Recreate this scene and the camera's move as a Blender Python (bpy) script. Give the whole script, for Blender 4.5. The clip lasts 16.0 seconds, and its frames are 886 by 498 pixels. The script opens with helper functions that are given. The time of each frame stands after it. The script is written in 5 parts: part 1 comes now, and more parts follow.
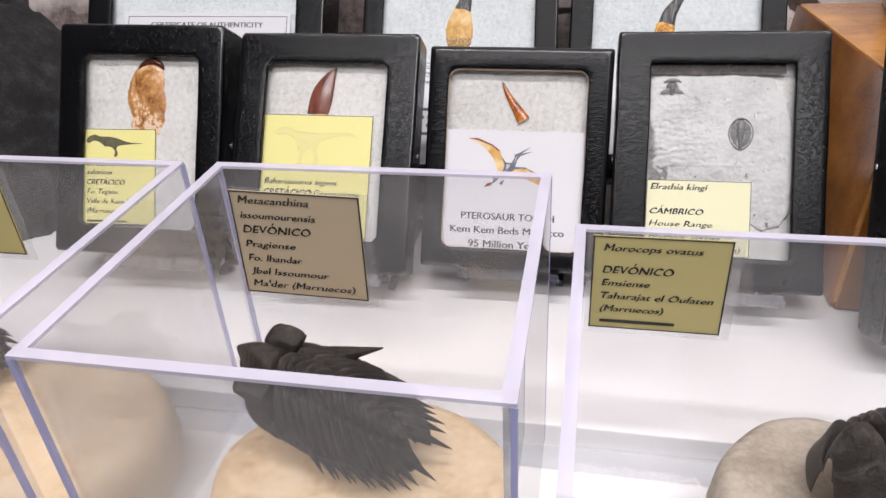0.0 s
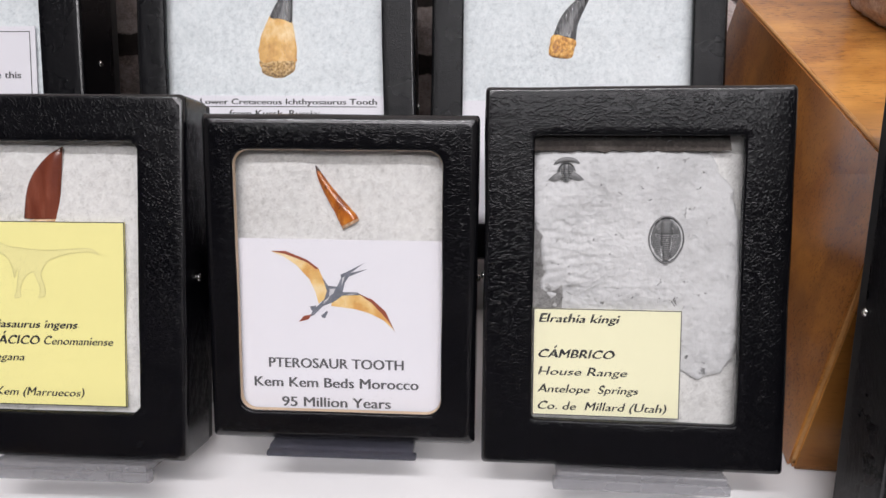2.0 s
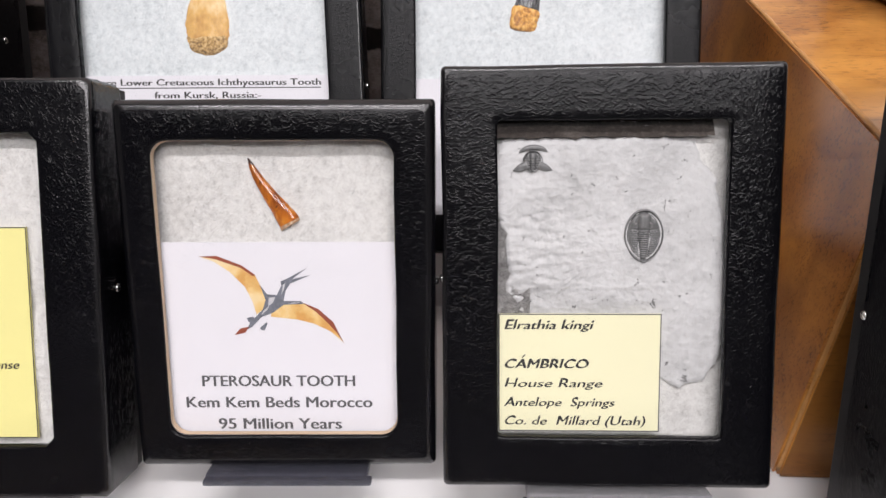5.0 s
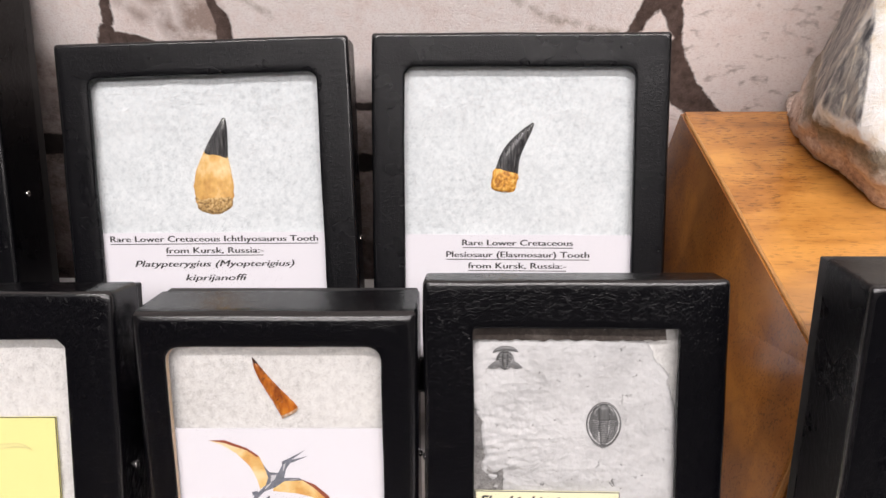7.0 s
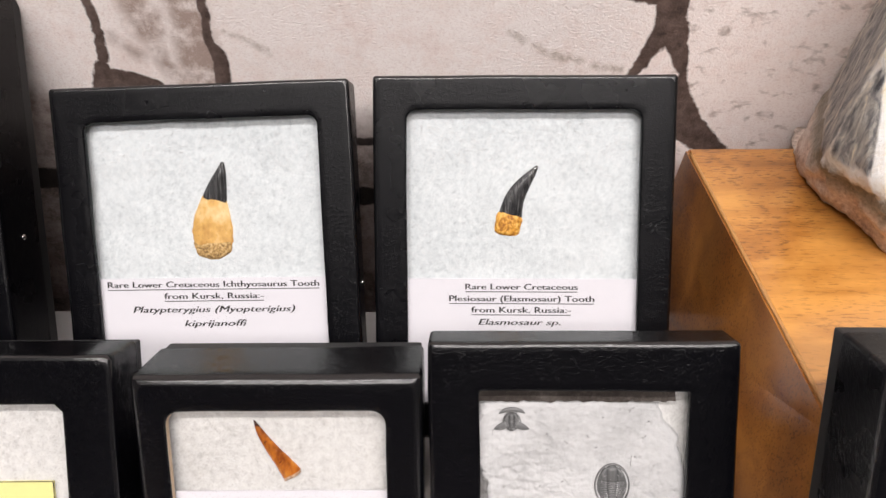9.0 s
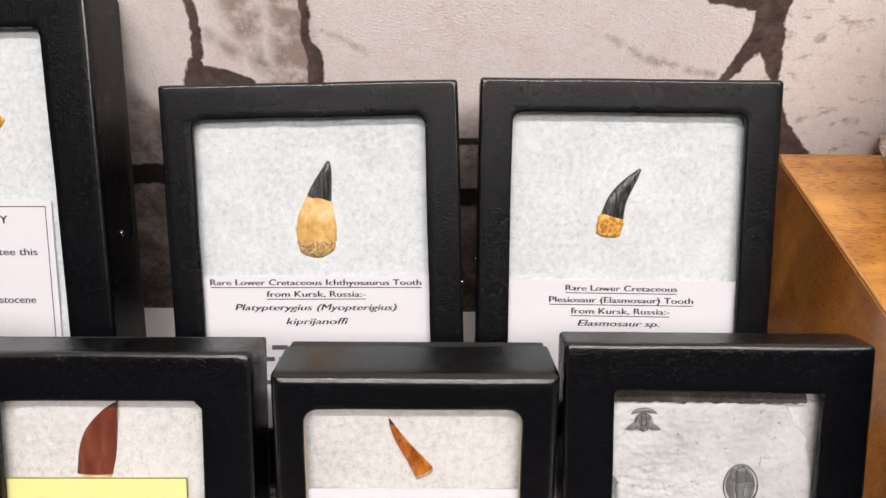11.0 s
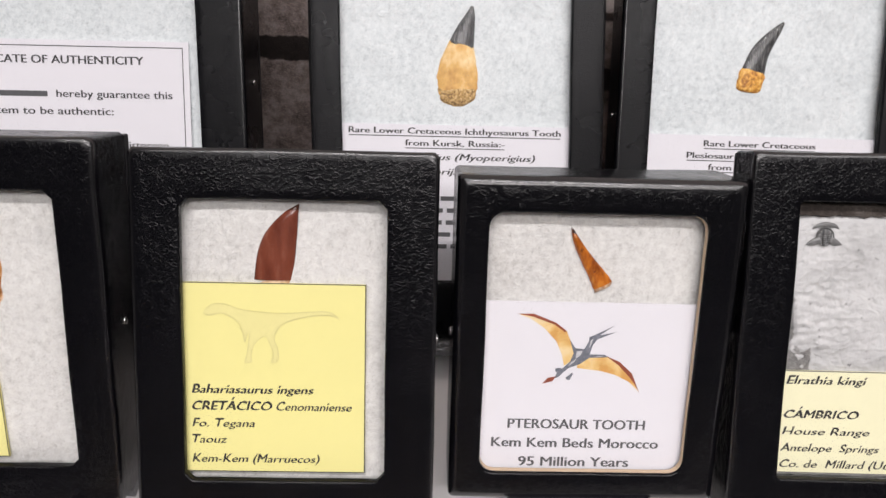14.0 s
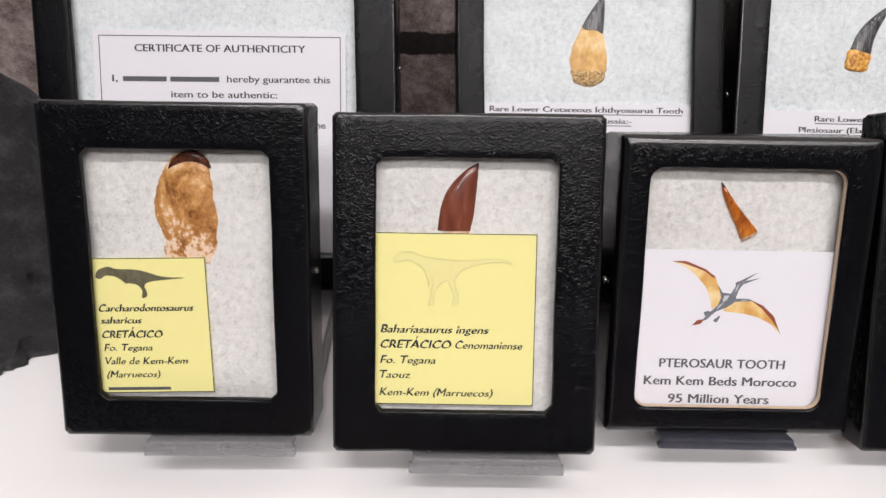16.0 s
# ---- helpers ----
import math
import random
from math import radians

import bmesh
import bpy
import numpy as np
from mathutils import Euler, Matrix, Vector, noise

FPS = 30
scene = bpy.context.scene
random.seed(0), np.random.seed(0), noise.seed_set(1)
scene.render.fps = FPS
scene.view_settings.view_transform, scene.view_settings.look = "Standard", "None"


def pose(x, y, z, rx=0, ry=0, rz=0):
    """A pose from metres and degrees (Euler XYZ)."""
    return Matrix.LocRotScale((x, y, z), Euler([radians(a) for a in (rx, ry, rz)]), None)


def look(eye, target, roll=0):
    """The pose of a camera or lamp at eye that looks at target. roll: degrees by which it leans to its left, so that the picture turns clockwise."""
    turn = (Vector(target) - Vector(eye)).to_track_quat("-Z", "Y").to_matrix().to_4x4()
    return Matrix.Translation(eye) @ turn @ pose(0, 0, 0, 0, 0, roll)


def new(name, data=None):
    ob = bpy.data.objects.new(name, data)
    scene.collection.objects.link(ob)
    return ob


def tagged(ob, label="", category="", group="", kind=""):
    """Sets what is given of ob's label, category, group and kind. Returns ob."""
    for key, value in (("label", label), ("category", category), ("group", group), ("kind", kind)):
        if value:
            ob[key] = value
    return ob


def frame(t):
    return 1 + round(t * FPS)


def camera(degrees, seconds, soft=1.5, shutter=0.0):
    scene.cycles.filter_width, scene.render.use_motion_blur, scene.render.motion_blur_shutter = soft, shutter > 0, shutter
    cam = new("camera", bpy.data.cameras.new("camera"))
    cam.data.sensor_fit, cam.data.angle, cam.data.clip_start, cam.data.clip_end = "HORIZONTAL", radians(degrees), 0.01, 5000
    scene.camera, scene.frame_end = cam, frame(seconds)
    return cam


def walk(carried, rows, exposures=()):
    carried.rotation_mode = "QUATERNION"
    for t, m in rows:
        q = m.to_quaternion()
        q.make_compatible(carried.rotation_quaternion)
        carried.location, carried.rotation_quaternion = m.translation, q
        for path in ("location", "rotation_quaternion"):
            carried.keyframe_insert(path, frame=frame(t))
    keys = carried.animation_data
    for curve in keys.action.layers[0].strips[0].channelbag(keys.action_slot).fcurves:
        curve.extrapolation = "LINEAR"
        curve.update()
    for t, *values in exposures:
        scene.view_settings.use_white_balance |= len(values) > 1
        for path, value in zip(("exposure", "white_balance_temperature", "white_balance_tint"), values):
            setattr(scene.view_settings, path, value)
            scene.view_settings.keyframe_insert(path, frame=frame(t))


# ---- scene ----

# ---------------------------------------------------------------- camera and its walk
cam = camera(63.12, 16.0)
# seconds, eye x y z, heading to the left of +y, pitch, roll
PATH = [
    (0, 0.00821, 0.06058, 0.17885, 12.796, -30.881, -3.500),
    (0.5, 0.00738, 0.09404, 0.18840, 9.936, -31.095, -2.642),
    (1, 0.01736, 0.13356, 0.19190, 8.329, -32.554, -2.658),
    (1.5, 0.02765, 0.16409, 0.19578, 8.068, -36.155, -3.508),
    (2, 0.02692, 0.18962, 0.18503, 7.146, -37.812, -3.262),
    (2.5, 0.02640, 0.20305, 0.18016, 6.262, -40.149, -2.955),
    (3, 0.02736, 0.20993, 0.17654, 4.979, -40.718, -2.420),
    (5.5, 0.02662, 0.21328, 0.17665, 3.308, -40.054, -2.039),
    (6, 0.03061, 0.21873, 0.20188, 3.802, -40.537, -2.342),
    (6.5, 0.03440, 0.22431, 0.21889, 3.787, -40.666, -2.345),
    (7, 0.03321, 0.23183, 0.23342, 3.649, -41.169, -2.239),
    (7.5, 0.03445, 0.24116, 0.23933, 3.604, -41.491, -2.272),
    (8, 0.03319, 0.24635, 0.24347, 3.546, -41.637, -2.353),
    (10.5, 0.01139, 0.24512, 0.24504, 2.388, -41.483, -1.366),
    (11, -0.00923, 0.24408, 0.24645, 2.226, -41.650, -0.861),
    (11.5, -0.02401, 0.24215, 0.24398, 2.133, -41.221, -0.554),
    (12, -0.03716, 0.23856, 0.24009, 1.828, -41.261, -0.084),
    (12.5, -0.04731, 0.22878, 0.22563, 1.361, -41.370, 0.480),
    (13, -0.04384, 0.22240, 0.23304, 1.568, -41.822, 0.391),
    (13.5, -0.04606, 0.21831, 0.22000, 1.184, -42.155, 0.681),
    (14, -0.06130, 0.21028, 0.20750, 1.119, -42.204, 0.823),
    (14.5, -0.06746, 0.20436, 0.19477, 1.794, -42.298, 0.577),
    (15, -0.08236, 0.19178, 0.19557, 2.358, -41.515, 0.299),
    (15.5, -0.07762, 0.17736, 0.19804, 2.689, -40.752, 0.026),
    (16, -0.10390, 0.17692, 0.20819, 3.281, -40.472, -0.871),
]


def aimed(x, y, z, yaw, pitch, roll):
    a, b = radians(yaw), radians(pitch)
    ahead = Vector((-math.sin(a) * math.cos(b), math.cos(a) * math.cos(b), math.sin(b)))
    eye = Vector((x, y, z))
    return look(eye, eye + ahead, roll)


walk(cam, [(t, aimed(*row)) for t, *row in PATH],
     [(0, -0.02, 6440, 10), (1, -0.15, 6360, 10), (2, -0.10, 6360, 10), (3, 0.0, 6400, 10), (5.5, 0.04, 6560, 11), (6.5, 0.13, 6720, 12), (8, 0.18, 6720, 11),
      (10.5, 0.19, 6820, 10), (12.5, 0.08, 6800, 10), (14, 0.0, 6600, 10), (16, -0.04, 6600, 10)])

# ---------------------------------------------------------------- world and light
world = bpy.data.worlds.new("room_air")
scene.world = world
world.use_nodes = True
world.node_tree.nodes["Background"].inputs[0].default_value = (0.9, 0.94, 1.0, 1)
world.node_tree.nodes["Background"].inputs[1].default_value = 0.02
scene.view_settings.exposure = 0.0

CEILING = 1.75
# the overhead tube is inferred; the other two are unseen fill lights, added
for name, x, y, sx, sy, watts in (("lamp_main", 0.05, -0.22, 1.5, 0.12, 22.5), ("fill_rear", 0.2, -1.10, 1.8, 0.5, 33.0), ("fill_side", 1.1, -0.3, 0.4, 1.2, 8.0)):
    data = bpy.data.lights.new(name, "AREA")
    data.shape, data.size, data.size_y, data.energy, data.color = "RECTANGLE", sx, sy, watts, (1.0, 0.96, 0.972)
    lamp = new(name, data)
    lamp.matrix_world = look((x, y, CEILING - 0.03), (x, y, 0))

# ---------------------------------------------------------------- materials


class Nodes:
    """A small builder for node materials."""

    def __init__(self, name):
        self.mat = bpy.data.materials.new(name)
        self.mat.use_nodes = True
        self.tree = self.mat.node_tree
        self.bsdf = self.tree.nodes["Principled BSDF"]
        self.out = self.tree.nodes["Material Output"]

    def add(self, kind, **inputs):
        n = self.tree.nodes.new(kind)
        for k, v in inputs.items():
            self.set(n, k.replace("_", " "), v)
        return n

    def set(self, n, key, v):
        if isinstance(v, bpy.types.NodeSocket):
            self.tree.links.new(v, n.inputs[key])
        else:
            n.inputs[key].default_value = v

    def coords(self, scale=(1, 1, 1), turn=(0, 0, 0)):
        c = self.tree.nodes.new("ShaderNodeTexCoord")
        m = self.add("ShaderNodeMapping")
        self.set(m, "Vector", c.outputs["Object"])
        m.inputs["Scale"].default_value = scale
        m.inputs["Rotation"].default_value = turn
        return m.outputs[0]

    def noise(self, vec, scale, detail=4.0, rough=0.55, distort=0.0):
        n = self.add("ShaderNodeTexNoise", Vector=vec, Scale=scale, Detail=detail, Roughness=rough, Distortion=distort)
        return n.outputs["Fac"]

    def ramp(self, fac, stops):
        n = self.tree.nodes.new("ShaderNodeValToRGB")
        self.tree.links.new(fac, n.inputs[0])
        e = n.color_ramp.elements
        while len(e) < len(stops):
            e.new(0.5)
        for el, (p, c) in zip(e, stops):
            el.position = p
            el.color = (*c, 1) if not isinstance(c, (int, float)) else (c, c, c, 1)
        return n.outputs[0]

    def mix(self, fac, a, b, mode="MIX"):
        n = self.tree.nodes.new("ShaderNodeMix")
        n.data_type, n.blend_type = "RGBA", mode
        for s, v in ((0, fac), (6, a), (7, b)):
            if isinstance(v, bpy.types.NodeSocket):
                self.tree.links.new(v, n.inputs[s])
            else:
                n.inputs[s].default_value = v if s == 0 else (*v, 1)
        return n.outputs[2]

    def math(self, op, a, b=0.0, c=0.0, clamp=False):
        n = self.tree.nodes.new("ShaderNodeMath")
        n.operation, n.use_clamp = op, clamp
        for i, v in enumerate((a, b, c)):
            if isinstance(v, bpy.types.NodeSocket):
                self.tree.links.new(v, n.inputs[i])
            else:
                n.inputs[i].default_value = v
        return n.outputs[0]

    def bump(self, height, strength=0.4, distance=0.001):
        n = self.add("ShaderNodeBump", Height=height, Strength=strength, Distance=distance)
        self.set(self.bsdf, "Normal", n.outputs[0])

    def base(self, color, rough=0.5, metal=0.0, spec=0.5):
        self.set(self.bsdf, "Base Color", color if isinstance(color, bpy.types.NodeSocket) else (*color, 1))
        self.set(self.bsdf, "Roughness", rough)
        self.set(self.bsdf, "Metallic", metal)
        self.set(self.bsdf, "Specular IOR Level", spec)
        return self


def mat_leatherette(name="black_leatherette", size=880.0, strength=0.25, rough=0.19, spec=0.22):
    """Black embossed paper: nearly flat, with sparse short wormy ridges that catch the light."""
    k = Nodes(name)
    v = k.coords()
    v2 = k.add("ShaderNodeVectorMath")
    warp = k.add("ShaderNodeTexNoise", Vector=v, Scale=330.0, Detail=3.0)
    v2.operation = "MULTIPLY_ADD"
    k.tree.links.new(warp.outputs["Color"], v2.inputs[0])
    v2.inputs[1].default_value = (0.0036, 0.0036, 0.0036)
    k.tree.links.new(v, v2.inputs[2])
    vor = k.add("ShaderNodeTexVoronoi", Vector=v2.outputs[0], Scale=size)
    vor.feature = "DISTANCE_TO_EDGE"
    lip = k.ramp(vor.outputs["Distance"], ((0.0, 1.0), (0.07, 0.75), (0.20, 0.0)))
    gate = k.ramp(k.noise(v, size * 0.55, 3.0, 0.6), ((0.42, 0.0), (0.54, 1.0)))
    big = k.noise(v, 60.0, 3.0)
    fine = k.noise(v, 1700.0, 3.0)
    h = k.math("MULTIPLY", lip, gate)
    h = k.math("MULTIPLY_ADD", fine, 0.28, h)
    h = k.math("MULTIPLY_ADD", k.noise(v, 240.0, 3.0, 0.6, 1.0), 0.5, h)
    k.bump(h, strength, 0.00020)
    dust = k.ramp(k.noise(v, 420.0, 6.0, 0.75), ((0.66, 0.0), (0.8, 1.0)))
    col = k.mix(k.math("MULTIPLY", dust, 0.45), (0.0021, 0.0021, 0.0031), (0.03, 0.03, 0.032))
    lint = k.ramp(k.noise(v, 1100.0, 2.0, 0.5), ((0.795, 0.0), (0.815, 1.0)))
    col = k.mix(k.math("MULTIPLY", lint, 0.5), col, (0.35, 0.34, 0.33))
    k.base(col, k.math("MULTIPLY_ADD", big, 0.22, rough - 0.08), 0.0, spec)
    return k.mat


def mat_paper(name, color, rough=0.75, rub=0.03):
    k = Nodes(name)
    v = k.coords()
    n = k.noise(v, 140.0, 5.0, 0.6)
    k.base(k.mix(n, tuple(c * (1 - rub) for c in color), color), rough, 0.0, 0.25)
    k.bump(k.noise(v, 2500.0, 2.0), 0.12, 0.0001)
    return k.mat


def mat_plain(name, color, rough=0.5, metal=0.0, spec=0.5, vary=0.25, scale=300.0):
    k = Nodes(name)
    v = k.coords()
    n = k.noise(v, scale, 4.0)
    k.base(k.mix(n, tuple(c * (1 - vary) for c in color), tuple(min(1, c * (1 + vary)) for c in color)), rough, metal, spec)
    return k.mat


def mat_padding(name, stops):
    """White wadding: fine matted fibres that run all ways, relief shade painted grey into the hollows."""
    k = Nodes(name)
    hs = []
    for turn, sx, sz in ((0.3, 3600, 620), (1.3, 3300, 560), (-0.6, 3900, 680), (2.2, 3500, 600)):
        v = k.coords((1, 1, 1), (0, turn, 0))
        m = k.add("ShaderNodeMapping")
        k.set(m, "Vector", v)
        m.inputs["Scale"].default_value = (sx, 300, sz)
        hs.append(k.add("ShaderNodeTexNoise", Vector=m.outputs[0], Scale=1.0, Detail=2.0, Roughness=0.6, Distortion=1.4).outputs["Fac"])
    h = k.math("MAXIMUM", k.math("MAXIMUM", hs[0], hs[1]), k.math("MAXIMUM", hs[2], hs[3]))
    soft = k.noise(k.coords(), 480.0, 6.0, 0.70)
    wide = k.noise(k.coords(), 38.0, 3.0, 0.5)
    col = k.ramp(k.math("MULTIPLY_ADD", wide, 0.12, k.math("MULTIPLY_ADD", soft, 0.38, k.math("MULTIPLY", h, 0.56))), stops)
    k.base(col, 0.95, 0.0, 0.1)
    k.bump(k.math("MULTIPLY_ADD", soft, 1.4, h), 0.45, 0.0007)
    return k.mat


def mat_pane(name, tint=(1, 1, 1), gloss=1.0, rough=0.02, haze=0.0):
    """Thin clear sheet: straight through, with the mirror image that the angle gives."""
    k = Nodes(name)
    k.tree.nodes.remove(k.bsdf)
    tr = k.add("ShaderNodeBsdfTransparent")
    tr.inputs[0].default_value = (*tint, 1)
    gl = k.add("ShaderNodeBsdfGlossy", Roughness=rough)
    lw = k.add("ShaderNodeLayerWeight", Blend=0.5)
    graze = k.math("MULTIPLY_ADD", k.math("POWER", lw.outputs["Facing"], 5.0), 0.9, 0.042)
    mx = k.add("ShaderNodeMixShader")
    k.tree.links.new(k.math("MULTIPLY", graze, gloss), mx.inputs[0])
    k.tree.links.new(tr.outputs[0], mx.inputs[1])
    k.tree.links.new(gl.outputs[0], mx.inputs[2])
    last = mx
    if haze:
        # diffuse white veil stands in for the pale counter mirrored in the sheet
        df = k.add("ShaderNodeBsdfDiffuse")
        df.inputs[0].default_value = (0.94, 0.94, 0.97, 1)
        hz = k.add("ShaderNodeMixShader")
        veil = k.math("MULTIPLY_ADD", k.noise(k.coords(), 45.0, 5.0, 0.6), haze, haze * 0.5)
        k.tree.links.new(veil, hz.inputs[0])
        k.tree.links.new(mx.outputs[0], hz.inputs[1])
        k.tree.links.new(df.outputs[0], hz.inputs[2])
        last = hz
    k.tree.links.new(last.outputs[0], k.out.inputs[0])
    return k.mat


def mat_clear_plastic(name, color, rough, through_part):
    k = Nodes(name)
    v = k.coords()
    k.base(k.mix(k.noise(v, 90.0), color, tuple(c * 0.85 for c in color)), rough, 0.0, 0.6)
    tr = k.add("ShaderNodeBsdfTransparent")
    tr.inputs[0].default_value = (*(0.5 + c * 0.5 for c in color), 1)
    mx = k.add("ShaderNodeMixShader")
    mx.inputs[0].default_value = through_part
    k.tree.links.new(k.bsdf.outputs[0], mx.inputs[1])
    k.tree.links.new(tr.outputs[0], mx.inputs[2])
    k.tree.links.new(mx.outputs[0], k.out.inputs[0])
    return k.mat


def mat_wood(name="polished_wood", shade=1.0, turn=(0.1, 0.15, 0.25), gloss=1.0):
    """Oiled hardwood: soft figure, a darker heart, short dark pore dashes that gather in patches."""
    k = Nodes(name)
    v = k.coords((1, 1, 1))

    def stretched(scale):
        m = k.add("ShaderNodeMapping")
        k.set(m, "Vector", v)
        m.inputs["Scale"].default_value = scale
        m.inputs["Rotation"].default_value = turn
        return m.outputs[0]

    grain = k.noise(stretched((9, 75, 75)), 1.0, 6.0, 0.6, 1.2)
    pores = k.noise(stretched((260, 1250, 900)), 1.0, 2.0)
    cloud = k.noise(v, 17.0, 4.0, 0.6, 0.8)
    col = k.ramp(k.math("MULTIPLY_ADD", cloud, 0.8, k.math("MULTIPLY", grain, 0.4)), ((0.38, (0.20, 0.068, 0.014)), (0.52, (0.45, 0.18, 0.033)), (0.72, (0.70, 0.33, 0.075))))
    heart = k.ramp(k.noise(stretched((7, 26, 26)), 1.0, 3.0, 0.5, 0.6), ((0.50, 0.0), (0.66, 1.0)))
    col = k.mix(k.math("MULTIPLY", heart, 0.40), col, (0.22, 0.095, 0.042))
    patch = k.ramp(cloud, ((0.44, 1.0), (0.60, 0.15)))
    dash = k.math("MULTIPLY", k.ramp(pores, ((0.37, 1.0), (0.45, 0.0))), patch)
    col = k.mix(k.math("MULTIPLY", dash, 0.55), col, (0.085, 0.028, 0.010))
    # below 1: a side's shadow is multiplied into the wood colour
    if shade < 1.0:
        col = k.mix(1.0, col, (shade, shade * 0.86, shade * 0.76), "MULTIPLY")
    k.base(col, k.math("MULTIPLY_ADD", grain, 0.18, 0.27), 0.0, 0.5)
    k.set(k.bsdf, "Coat Weight", gloss)
    k.set(k.bsdf, "Coat Roughness", k.math("MULTIPLY_ADD", cloud, 0.2, 0.08))
    k.bump(k.math("MULTIPLY_ADD", dash, -0.6, pores), 0.10, 0.0002)
    return k.mat


def mat_wallpaper():
    """Printed stone wall: pale pinkish blocks above, a dark shaded course below, brown joints, a fine embossed skin."""
    k = Nodes("stone_print_wallpaper")
    c = k.coords()
    warp = k.add("ShaderNodeTexNoise", Vector=c, Scale=120.0, Detail=6.0, Roughness=0.6)
    off = k.add("ShaderNodeVectorMath")
    off.operation = "MULTIPLY_ADD"
    k.tree.links.new(warp.outputs["Color"], off.inputs[0])
    off.inputs[1].default_value = (0.0056, 0.0, 0.0056)
    k.tree.links.new(c, off.inputs[2])
    sep = k.add("ShaderNodeSeparateXYZ")
    k.tree.links.new(off.outputs[0], sep.inputs[0])
    X, Z = sep.outputs[0], sep.outputs[2]

    def strokes(rows):
        """The distance to tapering strokes: from x z, to x z, half width at either end."""
        nearest = None
        for ax, az, bx, bz, wa, wb in rows:
            ax, az, bx, bz = ax + 0.0028, az + 0.0028, bx + 0.0028, bz + 0.0028
            dx, dz = bx - ax, bz - az
            px, pz = k.math("SUBTRACT", X, ax), k.math("SUBTRACT", Z, az)
            t = k.math("DIVIDE", k.math("MULTIPLY_ADD", px, dx, k.math("MULTIPLY", pz, dz)), dx * dx + dz * dz, clamp=True)
            ex, ez = k.math("MULTIPLY_ADD", t, -dx, px), k.math("MULTIPLY_ADD", t, -dz, pz)
            d = k.math("SQRT", k.math("MULTIPLY_ADD", ex, ex, k.math("MULTIPLY", ez, ez)))
            d = k.math("SUBTRACT", d, k.math("MULTIPLY_ADD", t, wb - wa, wa))
            nearest = d if nearest is None else k.math("MINIMUM", nearest, d)
        return nearest

    joints = strokes((
        (-0.1130, 0.160, -0.1125, 0.130, 0.0018, 0.0020), (-0.1125, 0.130, -0.1150, 0.116, 0.0020, 0.0020), (-0.1165, 0.1125, -0.1170, 0.104, 0.0030, 0.0055),
        (-0.1160, 0.1075, -0.0960, 0.1045, 0.0050, 0.0022), (-0.0680, 0.160, -0.0705, 0.122, 0.0014, 0.0020), (-0.0705, 0.122, -0.0680, 0.114, 0.0020, 0.0030),
        (-0.0680, 0.114, -0.0695, 0.102, 0.0030, 0.0030), (0.1030, 0.160, 0.1030, 0.128, 0.0050, 0.0058), (0.1040, 0.127, 0.1115, 0.107, 0.0056, 0.0014),
        (0.1010, 0.124, 0.0920, 0.106, 0.0044, 0.0014), (0.1120, 0.107, 0.1120, 0.095, 0.0014, 0.0050), (0.1120, 0.095, 0.1180, 0.083, 0.0055, 0.0070),
        (0.1180, 0.083, 0.1320, 0.070, 0.0070, 0.0045), (0.1320, 0.068, 0.2300, 0.058, 0.0040, 0.0030), (0.0800, 0.1395, 0.1000, 0.1375, 0.0022, 0.0030),
        (-0.3000, 0.0590, -0.1150, 0.0590, 0.0055, 0.0055), (-0.0400, 0.0775, 0.0400, 0.0765, 0.0016, 0.0020), (-0.0400, 0.0480, 0.0400, 0.0470, 0.0050, 0.0050),
        (-0.1000, 0.1720, 0.0900, 0.170, 0.0040, 0.0040), (-0.2300, 0.150, -0.2340, 0.064, 0.0040, 0.0050), (-0.3300, 0.110, -0.2350, 0.104, 0.0040, 0.0040),
    ))
    scaled = k.math("MULTIPLY_ADD", joints, 260.0, 0.5)
    joint = k.ramp(scaled, ((0.40, 1.0), (0.62, 0.0)))
    rim = k.ramp(scaled, ((0.5, 0.0), (0.62, 1.0), (0.9, 0.0)))
    mott = k.noise(c, 48.0, 7.0, 0.7)
    fine = k.noise(c, 240.0, 5.0, 0.7)
    stone = k.ramp(k.math("MULTIPLY_ADD", fine, 0.35, k.math("MULTIPLY", mott, 0.75)), ((0.33, (0.80, 0.65, 0.60)), (0.45, (0.955, 0.835, 0.79)), (0.58, (0.99, 0.905, 0.87))))
    stone = k.mix(k.math("MULTIPLY", rim, 0.55), stone, (1.0, 0.92, 0.89))
    # brown stains inside the narrow block and on the block beside it
    stains = strokes(((-0.0760, 0.160, -0.0765, 0.104, 0.0050, 0.0075), (-0.0980, 0.146, -0.0930, 0.131, 0.0030, 0.0065), (-0.0930, 0.120, -0.0860, 0.106, 0.0010, 0.0030), (-0.1080, 0.125, -0.1000, 0.118, 0.0000, 0.0010)))
    stain = k.math("MULTIPLY", k.ramp(k.math("MULTIPLY_ADD", stains, 95.0, 0.4), ((0.25, 1.0), (0.85, 0.0))), k.ramp(k.noise(c, 130.0, 6.0, 0.7), ((0.44, 1.0), (0.66, 0.2))))
    stone = k.mix(k.math("MULTIPLY", stain, 0.9), stone, (0.36, 0.255, 0.21))
    brown = k.ramp(k.math("MULTIPLY_ADD", strokes(((-0.1500, 0.0980, -0.1400, 0.0700, 0.0060, 0.0200),)), 110.0, 0.4), ((0.1, 1.0), (0.95, 0.0)))
    stone = k.mix(k.math("MULTIPLY", brown, k.ramp(k.noise(c, 110.0, 6.0, 0.7), ((0.42, 0.95), (0.68, 0.45)))), stone, (0.26, 0.185, 0.16))
